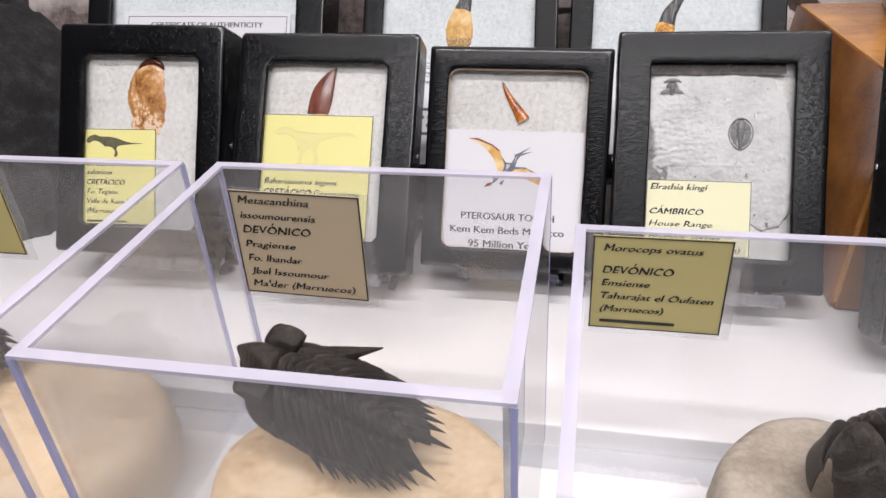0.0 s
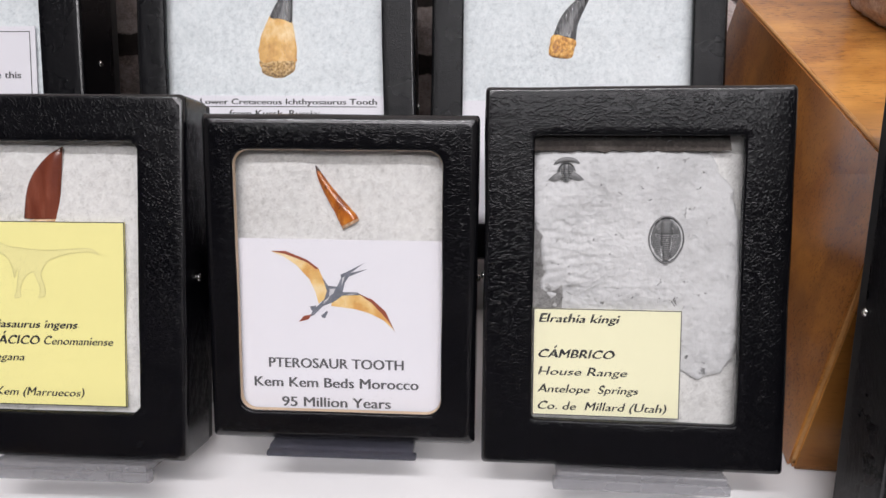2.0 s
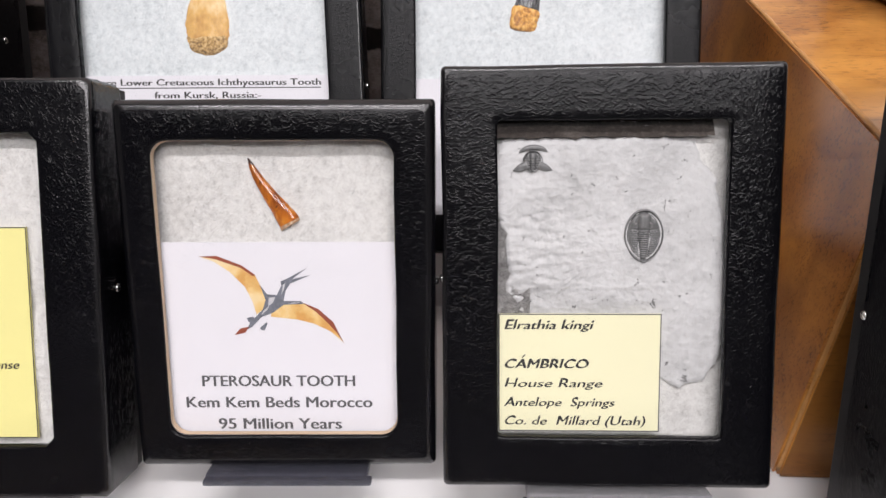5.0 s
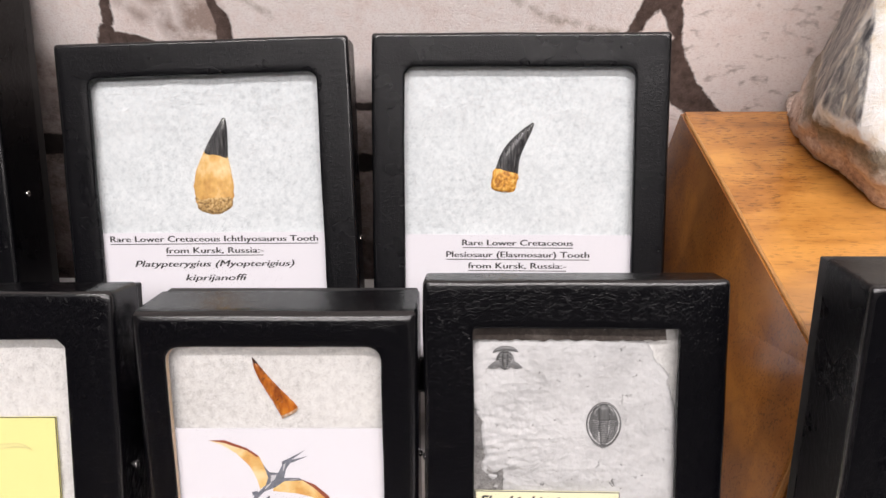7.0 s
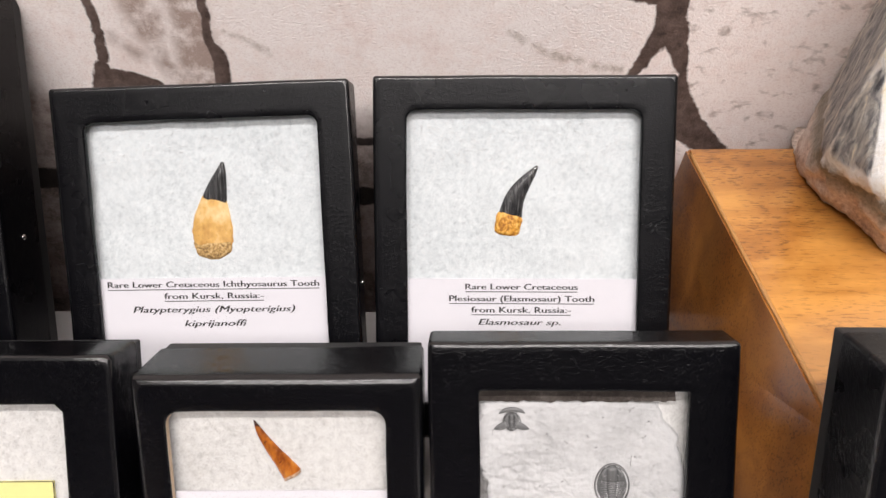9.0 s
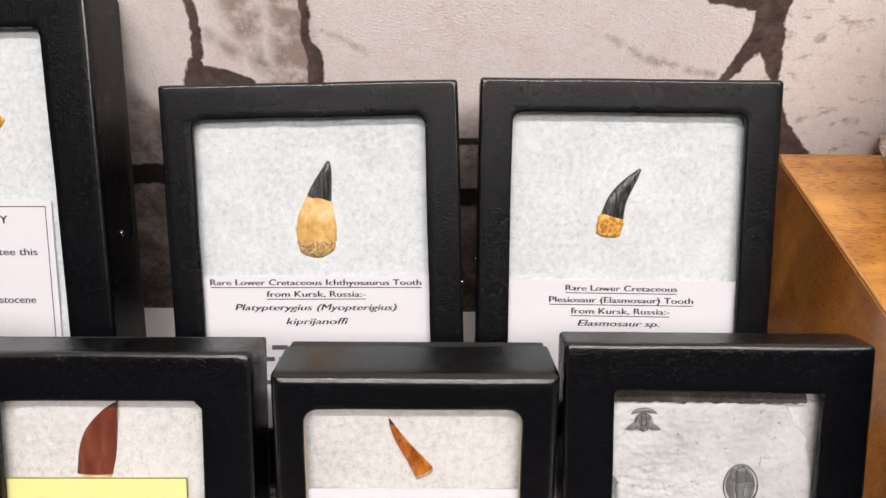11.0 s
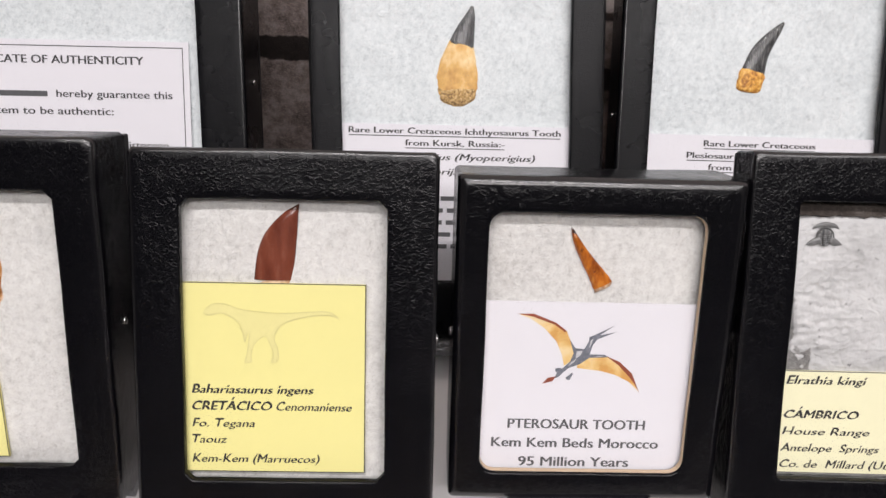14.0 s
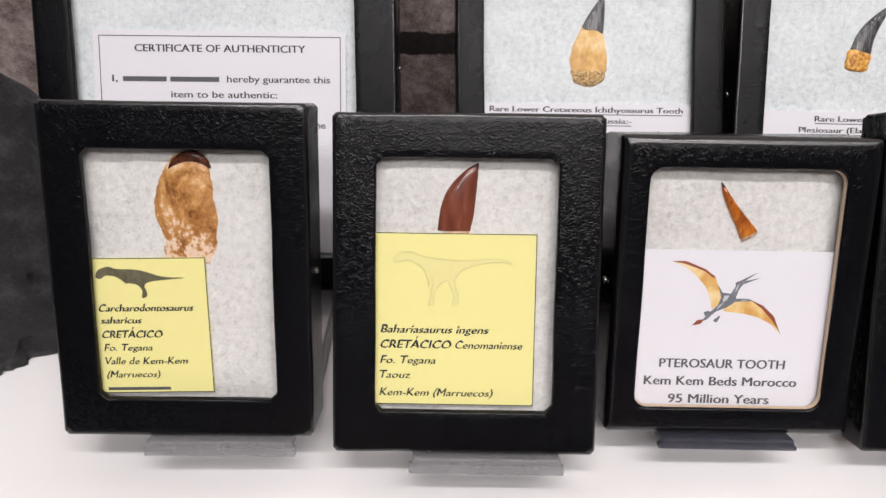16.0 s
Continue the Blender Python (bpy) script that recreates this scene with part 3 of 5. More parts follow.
def stand(m, D, name_label="low clear plastic easel holding up a display case", w=0.044, low=0.0, plastic=None, dx=0.0):
    """A small easel: a lip under the case, a foot on the counter, a leaning back plate."""
    plastic = plastic or STAND
    o = m.translation
    s = thing("easel_stand", Matrix.Translation((o.x, o.y, TOP)), name_label, "stand", "clear easel stands")
    rel = s.matrix_world.inverted() @ m @ Matrix.Translation((dx, 0, 0))
    bm = block(-w / 2, w / 2, -0.0026, D * 0.8, -0.0030, -0.0006, 0.0006)
    bm.transform(rel)
    part("lip", bm, plastic, s)
    bm = block(-w / 2 - 0.001, w / 2 + 0.001, -0.0026, 0.0006, -0.0058 + low, -0.0026, 0.0007)
    bm.transform(rel)
    part("lip_front", bm, plastic, s)
    bm = block(-w / 2 + 0.006, w / 2 - 0.006, D + 0.0006, D + 0.003, -0.002, 0.055, 0.0006)
    bm.transform(rel)
    part("back_plate", bm, plastic, s)
    for k in (-1, 1):
        part("foot", block(dx + k * w / 2 - 0.0015, dx + k * w / 2 + 0.0015, 0.014, 0.075, 0.0, 0.0035, 0.0006), plastic, s)
        part("leg", block(dx + k * (w / 2 - 0.003) - 0.0014, dx + k * (w / 2 - 0.003) + 0.0014, 0.0145, 0.0175, 0.003, (rel @ Vector((0, D * 0.8, -0.0012))).z - 0.0004, 0.0004), plastic, s)
    return s


def card(m, x0, x1, z0, z1, y, material, label, outline=None, skew=0.0):
    c = thing("label_card", m, label, "label card")
    part("sheet", block(x0, x1, y, y + 0.0005, z0, z1), material, c)
    if outline:
        w = 0.00025
        yy = y - 0.00004
        for a, b, p, q in ((x0, x1, z1 - w, z1), (x0, x1, z0, z0 + w), (x0, x0 + w, z0, z1), (x1 - w, x1, z0, z1)):
            bar(a, b, p, q, yy, outline, c, "printed_border")
    return c


CASES = {
    "elrathia": ((0.0599, 0.3140, 0.0112), 0.1, 33.8, -0.2, (0.0823, 0.1055, 0.0165, 0.0138, 0.0129, 0.0133, 0.0132)),
    "pterosaur": ((-0.0222, 0.3180, 0.0122), 2.6, 29.0, 1.5, (0.0775, 0.0945, 0.0288, 0.0088, 0.0099, 0.0098, 0.0088)),
    "bahariasaurus": ((-0.1059, 0.3062, 0.0143), 2.6, 34.6, 1.3, (0.0816, 0.1044, 0.0215, 0.0132, 0.0137, 0.0133, 0.0133)),
    "carcharodon": ((-0.1935, 0.3092, 0.0142), 3.9, 28.9, 2.0, (0.0793, 0.1047, 0.0263, 0.0123, 0.0115, 0.0138, 0.0125)),
    "ichthyosaur": ((-0.0585, 0.3819, 0.0082), 3.6, 34.8, 0.3, (0.1023, 0.1438, 0.0210, 0.0107, 0.0118, 0.0119, 0.0212)),
    "plesiosaur": ((0.0474, 0.3962, 0.0189), 0.5, 34.9, 0.5, (0.1043, 0.1291, 0.0210, 0.0115, 0.0117, 0.0117, 0.0130)),
    "amber": ((-0.2030, 0.3820, 0.0081), 2.8, 32.9, 0.1, (0.1399, 0.1759, 0.0294, 0.0149, 0.0162, 0.0159, 0.0130)),
    "edge_case": ((0.1650, 0.2831, 0.0126), 0.0, 25.0, 0.0, (0.1060, 0.1300, 0.0250, 0.0145, 0.0145, 0.0145, 0.0145)),
}
POSE = {k: case_pose(*v[:4]) for k, v in CASES.items()}

LABELS = {
    "elrathia": "black leatherette display case with trilobite slab under glass",
    "pterosaur": "small padded black leatherette case with an amber-brown tooth",
    "bahariasaurus": "black leatherette display case with reddish tooth and yellow card",
    "carcharodon": "black leatherette display case with broad brown tooth",
    "ichthyosaur": "tall black display case with white card and yellow-rooted tooth",
    "plesiosaur": "black display case with a slim dark curved tooth",
    "amber": "large black display case with amber above a certificate",
    "edge_case": "black display case standing close beside the wooden plinth",
}
FLUFF = {
    "elrathia": ((20, 30, 14, 90, 120), (-29, 20, 86, 94, 60)), "pterosaur": ((-31, 30, 59, 87, 900),),
    "bahariasaurus": ((-29, 28, 68, 93, 900), (21, 29, 13, 68, 350)), "carcharodon": ((-29, 30, 58, 93, 900), (9, 30, 12, 58, 700)),
    "ichthyosaur": ((-42, 42, 76, 134, 1300), (-42, 42, 112, 134, 900)), "plesiosaur": ((-42, 42, 58, 119, 1300), (-42, 42, 96, 119, 900)), "amber": ((-56, 56, 102, 162, 1500),),
}
for i, (k, v) in enumerate(CASES.items()):
    W, H, D, l, r, t, b = v[4]
    extra = {}
    if k == "pterosaur":
        extra = dict(bev=0.0024, wr=0.0042, edge=CARD_EDGE)
    if k in ("ichthyosaur", "plesiosaur", "amber", "edge_case"):
        extra = dict(skin=LEATHER_SMOOTH, wr=0.0036)
    if k in ("elrathia", "pterosaur", "bahariasaurus", "carcharodon"):
        extra["wadding"] = WARM_PADDING
    if k in ("bahariasaurus", "carcharodon"):
        extra.update(bends=1, wr=0.0021)
    if k == "edge_case":
        extra["pins"] = (0.74, 0.48)
    if k == "elrathia":
        extra = dict(wr=0.0012, pad_y=0.0054, wadding=WARM_PADDING)
    display_case(POSE[k], W, H, D, l, r, t, b, LABELS[k], seed=3.7 * i, fluff=FLUFF.get(k), **extra)
    if k == "pterosaur":
        stand(POSE[k], D, "low dark navy plastic easel under a small case", 0.042, 0.0016, DARK_STAND)
    else:
        stand(POSE[k], D, w=0.046, dx={"carcharodon": 0.010, "bahariasaurus": 0.007, "elrathia": 0.003}.get(k, 0.0))

# ---------------------------------------------------------------- cards and their writing
CY = 0.0034      # how deep a card lies behind a case's face
TY = CY - 0.00006


def write(c, rows, material=INK, slant=0.0, style="plain"):
    for s, x0, x1, z, cap, bold in rows:
        lettering(s, (x1 - x0) * 0.001, cap * 0.001, x0 * 0.001, TY, z * 0.001, material, c, slant, 0.00012 if bold else 0.00008, style)


def box_mm(x0, x1, z0, z1):
    return x0 * 0.001, x1 * 0.001, z0 * 0.001, z1 * 0.001


c = card(POSE["elrathia"], *box_mm(-27.0, 13.8, 13.6, 44.2), CY, CREAM, "pale cream name card printed in black italics", GREY_INK)
write(c, (("Elrathia kingi", -25.4, -3.1, 40.3, 2.6, 1), ("C\u00c1MBRICO", -25.3, -4.3, 30.2, 2.5, 1), ("House Range", -25.4, -0.7, 25.2, 2.5, 0), ("Antelope  Springs", -25.5, 2.5, 20.2, 2.5, 0), ("Co. de  Millard (Utah)", -25.3, 10.3, 15.3, 2.5, 0)), INK, 0.22, "script")

c = card(POSE["pterosaur"], *box_mm(-31.6, 30.5, 4.5, 59.3), CY, WHITE_PAPER, "white card with a winged picture and grey writing")
write(c, (("PTEROSAUR TOOTH", -22.0, 17.7, 21.1, 3.0, 1), ("Kem Kem Beds Morocco", -26.5, 22.1, 15.2, 3.0, 1), ("95 Million Years", -18.4, 13.9, 9.2, 3.0, 1)), GREY_INK)
WING = Nodes("printed_wing")
vv = WING.coords()
WING.base(WING.ramp(WING.noise(vv, 160.0, 4.0), ((0.35, (0.62, 0.33, 0.10)), (0.5, (0.74, 0.50, 0.20)), (0.68, (0.80, 0.66, 0.40)))), 0.7, 0.0, 0.2)
WING = WING.mat
WING_TIP = mat_plain("printed_wing_tip", (0.26, 0.06, 0.03), 0.7, vary=0.3)
PRINT_GREY = mat_plain("printed_blue_grey", (0.15, 0.16, 0.19), 0.7, vary=0.85, scale=1300)


def printed(points, material, name, parent, dy=0.0):
    """A flat printed shape; points are in tenths of a millimetre from the card's picture corner."""
    return part(name, polygon([((-44.43 + a * 0.1041) * 0.001, (100.88 - b * 0.1118) * 0.001) for a, b in points], TY - dy), material, parent)


printed(((228, 404), (270, 404), (330, 426), (362, 448), (376, 480), (395, 498), (385, 522), (360, 540), (352, 510), (335, 475), (300, 440), (262, 416)), WING, "printed_shape", c)
printed(((400, 520), (425, 511), (470, 511), (510, 528), (545, 560), (573, 608), (540, 580), (500, 562), (460, 552), (420, 548), (395, 545)), WING, "printed_shape", c)
printed(((228, 404), (270, 403), (330, 425), (362, 447), (356, 450), (328, 431), (268, 411)), WING_TIP, "printed_shape", c, 0.00003)
printed(((470, 510), (512, 527), (548, 558), (573, 610), (556, 584), (540, 566), (508, 535)), WING_TIP, "printed_shape", c, 0.00003)
printed(((372, 470), (388, 492), (412, 494), (424, 472), (423, 462), (438, 456), (490, 430), (451, 457), (497, 447), (446, 467), (434, 484), (428, 508), (470, 508), (478, 515), (428, 517), (402, 535), (372, 546), (347, 570), (335, 575), (342, 560), (376, 528), (384, 506)), PRINT_GREY, "printed_shape", c, 0.00005)
printed(((303, 589), (318, 573), (340, 569), (330, 583)), WING_TIP, "printed_shape", c, 0.00005)
PALE_PRINT = mat_plain("printed_pale_grey", (0.50, 0.50, 0.52), 0.7, vary=0.3, scale=900)
for stroke in (((392, 500), (408, 499), (402, 512), (390, 520)), ((378, 530), (392, 520), (388, 528), (372, 541)), ((428, 470), (434, 466), (430, 482), (424, 492)), ((452, 512), (470, 511), (455, 514), (436, 515))):
    printed(stroke, PALE_PRINT, "printed_shape", c, 0.00008)
for foot in (((336, 548), (352, 545), (354, 549), (344, 560), (338, 556)), ((366, 572), (384, 558), (386, 562), (378, 578), (370, 577))):
    printed(foot, PRINT_GREY, "printed_shape", c, 0.00005)

c = card(POSE["bahariasaurus"], *box_mm(-28.4, 21.5, 14.4, 68.3), CY, YELLOW, "bright yellow name card printed in black italics", INK)
write(c, (("Bahariasaurus ingens", -26.2, 7.1, 37.2, 2.7, 1), ("CRET\u00c1CICO", -26.2, -4.4, 32.4, 2.7, 1), ("Cenomaniense", -3.0, 17.7, 32.4, 2.7, 0), ("Fo. Tegana", -26.3, -9.2, 27.5, 2.6, 0), ("Taouz", -26.4, -16.9, 22.8, 2.6, 0), ("Kem-Kem (Marruecos)", -26.5, 8.8, 17.2, 2.6, 0)), INK, 0.22, "script")


def walker(parent, x, z, s, material, shape, drawn=False):
    """A plain printed silhouette, filled or in outline, as one print."""
    for _ in range(2):
        shape = tuple(p for (a, b), (u, v) in zip(shape, shape[1:] + shape[:1]) for p in ((a * 0.78 + u * 0.22, b * 0.78 + v * 0.22), (a * 0.22 + u * 0.78, b * 0.22 + v * 0.78)))
    if not drawn:
        return part("printed_shape", polygon([((x + a * s) * 0.001, (z + b * s) * 0.001) for a, b in shape], TY), material, parent)
    bm = bmesh.new()
    for (a, b), (p, q) in zip(shape, shape[1:] + shape[:1]):
        n = Vector((q - b, a - p)).normalized() * 0.09
        bm.faces.new([bm.verts.new(((x + u * s) * 0.001, TY, (z + v * s) * 0.001)) for u, v in ((a - n.x, b - n.y), (p - n.x, q - n.y), (p + n.x, q + n.y), (a + n.x, b + n.y))])
    return part("printed_line", bm, material, parent)


LONG_SHAPE = ((-10.4, 3.4), (-8.6, 5.2), (-6.0, 5.2), (-3.7, 4.1), (0.0, 3.7), (4.5, 3.4), (8.2, 3.7), (13.4, 4.1), (15.6, 2.4), (13.4, 3.4), (8.2, 2.8), (4.5, 1.5), (3.4, 0.0),
              (2.8, -1.5), (3.7, -3.4), (3.9, -5.8), (2.1, -6.3), (3.0, -4.8), (2.4, -3.0), (1.5, -0.7), (0.0, -1.5), (-1.1, -3.0), (-1.5, -5.2), (-1.1, -6.0), (-2.8, -6.3), (-2.1, -4.8),
              (-1.9, -2.6), (-1.5, -0.4), (-2.2, -0.7), (-2.6, -2.6), (-2.8, -0.4), (-3.7, 1.9), (-6.7, 3.6), (-9.3, 2.8))
SHORT_SHAPE = ((-11.6, 1.7), (-10.8, 4.1), (-7.3, 5.4), (-5.2, 4.3), (0.2, 4.3), (4.0, 3.5), (8.8, 1.7), (17.3, 1.5), (9.4, 0.9), (5.6, 0.5), (3.7, 0.0), (3.0, -1.2), (3.9, -2.9),
               (3.6, -4.5), (1.9, -4.9), (2.6, -2.5), (1.3, -0.6), (-1.4, 0.0), (-2.4, -0.3), (-3.2, 0.6), (-5.6, 2.2), (-8.4, 2.5), (-9.9, 1.2))
walker(c, -7.9, 54.9, 1.45, FAINT_INK, LONG_SHAPE, True)
walker(c, -7.9, 54.9, 1.45, FAINTER_INK, LONG_SHAPE)

cm = POSE["carcharodon"] @ pose(0, 0, 0, 0, -1.2, 0)
c = card(cm, *box_mm(-29.6, 8.0, 13.6, 57.6), CY, YELLOW, "yellow name card with a dark printed silhouette", INK)
write(c, (("Carcharodontosaurus", -26.0, 3.2, 40.6, 2.5, 1), ("saharicus", -25.8, -13.2, 36.7, 2.4, 1), ("CRET\u00c1CICO", -25.8, -7.0, 32.0, 2.5, 1), ("Fo. Tegana", -25.6, -10.6, 27.7, 2.4, 0), ("Valle de Kem-Kem", -25.6, 0.2, 23.2, 2.5, 0), ("(Marruecos)", -25.6, -8.8, 18.8, 2.4, 0)), INK, 0.22, "script")
bar(*box_mm(-25.6, -5.8, 14.5, 15.5), TY, GREY_INK, c)
walker(c, -14.5, 49.7, 1.02, mat_plain("printed_dark_olive", (0.11, 0.10, 0.055), 0.7, vary=0.85, scale=420.0), SHORT_SHAPE)

cm = POSE["ichthyosaur"] @ pose(0, 0, 0, 0, 1.5, 0)
c = card(cm, *box_mm(-45.0, 39.5, 17.0, 76.3), CY, WHITE_PAPER, "white card with underlined serif heading and italics")
write(c, (("Rare Lower Cretaceous Ichthyosaurus Tooth", -40.2, 34.6, 73.1, 2.2, 1), ("from Kursk, Russia:-", -20.4, 14.8, 68.9, 2.2, 1)), INK, 0.0, "roman")
write(c, (("Platypterygius (Myopterigius)", -31.7, 25.8, 64.0, 2.4, 1), ("kiprijanoffi", -13.6, 8.4, 58.9, 2.4, 1)), INK, 0.25, "roman")
bar(*box_mm(-40.2, 34.6, 72.1, 72.4), TY, INK, c, "underline")
bar(*box_mm(-20.4, 14.8, 67.9, 68.2), TY, INK, c, "underline")
for j, (a, b) in enumerate(((-19.0, 12.5), (-22.0, 16.0), (-17.0, 11.0), (-21.0, 15.0), (-16.0, 10.0))):
    x = a
    while x < b:
        n = 3.0 + 4.5 * ((j * 7 + int(x * 3)) % 5) / 5
        bar(*box_mm(x, min(x + n, b), 49.6 - 4.3 * j, 51.2 - 4.3 * j), TY, GREY_INK, c)
        x += n + 1.4

c = card(POSE["plesiosaur"], *box_mm(-43.0, 43.0, 10.0, 58.2), CY, WHITE_PAPER, "white card with underlined serif heading")
write(c, (("Rare Lower Cretaceous", -19.9, 20.0, 54.3, 2.2, 1), ("Plesiosaur (Elasmosaur) Tooth", -25.7, 25.9, 50.0, 2.2, 1), ("from Kursk, Russia:-", -17.8, 17.7, 45.9, 2.2, 1)), INK, 0.0, "roman")
write(c, (("Elasmosaur sp.", -15.2, 14.1, 41.4, 2.3, 1),), INK, 0.25, "roman")
for a, b, z in ((-19.9, 20.0, 53.3), (-25.7, 25.9, 49.0), (-17.8, 17.7, 44.9)):
    bar(*box_mm(a, b, z, z + 0.3), TY, INK, c, "underline")

cm = POSE["amber"] @ pose(0.0009, 0, -0.0004, 0, 1.1, 0)
c = card(cm, *box_mm(-51.4, 47.2, 16.0, 102.4), CY, WHITE_PAPER, "white certificate with a thin black border line")
write(c, (("CERTIFICATE OF AUTHENTICITY", -35.0, 31.4, 94.4, 2.8, 1), ("I,", -44.3, -42.2, 82.9, 2.6, 0), ("hereby guarantee this", 0.7, 41.0, 82.9, 2.6, 0), ("item to be authentic:", -21.4, 20.2, 76.9, 2.6, 0), ("ect wings in Pleistocene", -1.0, 39.0, 65.4, 2.6, 0), ("Madagascar", 1.0, 21.0, 59.6, 2.6, 0)), DARK_INK)
for a, b, z in ((-40.2, -23.0, 82.9), (-21.6, -2.4, 82.9), (-40.0, -2.6, 65.4), (-21.0, -1.0, 59.6)):
    bar(*box_mm(a, b, z + 0.1, z + 2.0), TY, GREY_INK, c)
for a, b, p, q in ((-49.0, 45.2, 100.2, 100.5), (-49.0, -48.7, 18.0, 100.5), (44.9, 45.2, 18.0, 100.5)):
    bar(*box_mm(a, b, p, q), TY, INK, c, "printed_border")

# ---------------------------------------------------------------- teeth and other specimens


def mat_tooth(name, stops, scale=(500, 500, 90), rough=0.3, bump=0.3, coat=0.0, spots=None, sss=0.0):
    k = Nodes(name)
    v = k.coords()
    m = k.add("ShaderNodeMapping")
    k.set(m, "Vector", v)
    m.inputs["Scale"].default_value = scale
    n = k.noise(m.outputs[0], 1.0, 5.0, 0.6)
    col = k.ramp(n, stops)
    if spots:
        col = k.mix(k.ramp(k.noise(v, spots[0], 5.0, 0.7), ((0.58, 0.0), (0.66, 1.0))), col, spots[1])
    k.base(col, rough, 0.0, 0.5)
    k.set(k.bsdf, "Coat Weight", coat)
    k.bump(n, bump, 0.0004)
    return k.mat


AMBER_TOOTH = mat_tooth("amber_brown_enamel", ((0.35, (0.19, 0.042, 0.006)), (0.52, (0.46, 0.13, 0.014)), (0.68, (0.68, 0.27, 0.04))), (350, 350, 120), 0.15, 0.15, 0.5, (500.0, (0.07, 0.02, 0.01)))
RED_TOOTH = mat_tooth("red_brown_enamel", ((0.34, (0.115, 0.025, 0.013)), (0.56, (0.175, 0.045, 0.024)), (0.74, (0.24, 0.085, 0.052))), (330, 330, 75), 0.22, 0.25, 0.3)
k = Nodes("worn_brown_enamel")
v = k.coords()
mp = k.add("ShaderNodeMapping")
k.set(mp, "Vector", v)
mp.inputs["Scale"].default_value = (110, 110, 65)
a, b = k.noise(mp.outputs[0], 1.0, 6.0, 0.65, 0.8), k.noise(v, 520.0, 5.0, 0.7)
sep = k.add("ShaderNodeSeparateXYZ")
k.tree.links.new(v, sep.inputs[0])
col = k.ramp(k.math("MULTIPLY_ADD", b, 0.35, k.math("MULTIPLY", a, 0.7)), ((0.37, (0.15, 0.050, 0.012)), (0.47, (0.40, 0.175, 0.050)), (0.57, (0.60, 0.32, 0.115)), (0.68, (0.84, 0.62, 0.40))))
worn = k.math("ADD", k.math("MULTIPLY_ADD", sep.outputs[2], -30.0, 2.36), k.math("ADD", k.math("MULTIPLY_ADD", a, 2.6, -1.3), k.math("MULTIPLY_ADD", b, 2.4, -1.2)))
col = k.mix(k.ramp(worn, ((0.40, 0.0), (0.62, 0.9))), col, (0.82, 0.62, 0.47))
k.base(col, k.math("MULTIPLY_ADD", b, 0.3, 0.08), 0.0, 0.5)
k.set(k.bsdf, "Coat Weight", 0.5)
k.bump(k.math("MULTIPLY_ADD", b, 0.5, a), 0.6, 0.0009)
BROWN_TOOTH = k.mat
DARK_TOOTH = mat_tooth("dark_grey_enamel", ((0.36, (0.008, 0.008, 0.009)), (0.52, (0.026, 0.026, 0.028)), (0.68, (0.12, 0.118, 0.115))), (1900, 1900, 90), 0.24, 0.9, 0.3)
DARK_BROWN = mat_tooth("dark_brown_tip", ((0.4, (0.035, 0.011, 0.006)), (0.7, (0.12, 0.035, 0.016))), (300, 300, 90), 0.2)
ROOT_TAN = mat_tooth("tan_root", ((0.32, (0.46, 0.22, 0.05)), (0.5, (0.70, 0.41, 0.12)), (0.68, (0.84, 0.64, 0.34))), (160, 160, 110), 0.6, 0.5)
ROOT_GRAIN = mat_tooth("grainy_root", ((0.38, (0.20, 0.115, 0.045)), (0.51, (0.52, 0.32, 0.115)), (0.66, (0.70, 0.51, 0.26))), (1100, 1100, 1100), 0.8, 1.0)
ROOT_ORANGE = mat_tooth("orange_root", ((0.36, (0.34, 0.12, 0.010)), (0.50, (0.66, 0.30, 0.032)), (0.66, (0.86, 0.54, 0.14))), (850, 850, 750), 0.55, 0.9)
PALE_ROOT = mat_tooth("pale_broken_root", ((0.4, (0.45, 0.25, 0.13)), (0.6, (0.72, 0.55, 0.40))), (700, 700, 700), 0.7, 0.8)


def fossil(m, label, name="fossil_tooth"):
    return thing(name, m, label, "fossil", "mounted fossils")


f = fossil(POSE["pterosaur"], "slim glossy amber-brown fossil tooth with broken base")
sp = dense(((-7.2, 80.2, 0.1, 0.1, 4.3), (-6.0, 77.4, 0.85, 0.7, 4.1), (-3.4, 72.8, 1.55, 1.1, 4.1), (-0.2, 68.2, 2.2, 1.3, 4.1), (1.8, 65.2, 2.7, 1.4, 4.2), (2.3, 64.3, 2.85, 1.35, 4.2)), 34)
crown = part("crown", tooth_mesh(sp, rough=0.06), AMBER_TOOTH, f, "", True)
part("broken_base", tooth_mesh(((2.05, 64.7, 2.5, 1.2, 4.15), (2.4, 64.1, 2.75, 1.25, 4.15), (2.75, 63.5, 2.5, 1.0, 4.2)), 22, 3.0, 0.35), PALE_ROOT, crown, "pale jagged break", True)
part("tip", tooth_mesh(dense(((-7.3, 80.3, 0.12, 0.12, 4.25), (-6.85, 79.4, 0.38, 0.4, 4.2), (-6.3, 78.2, 0.66, 0.55, 4.2)), 8)), DARK_BROWN, crown, "dark tip", True)

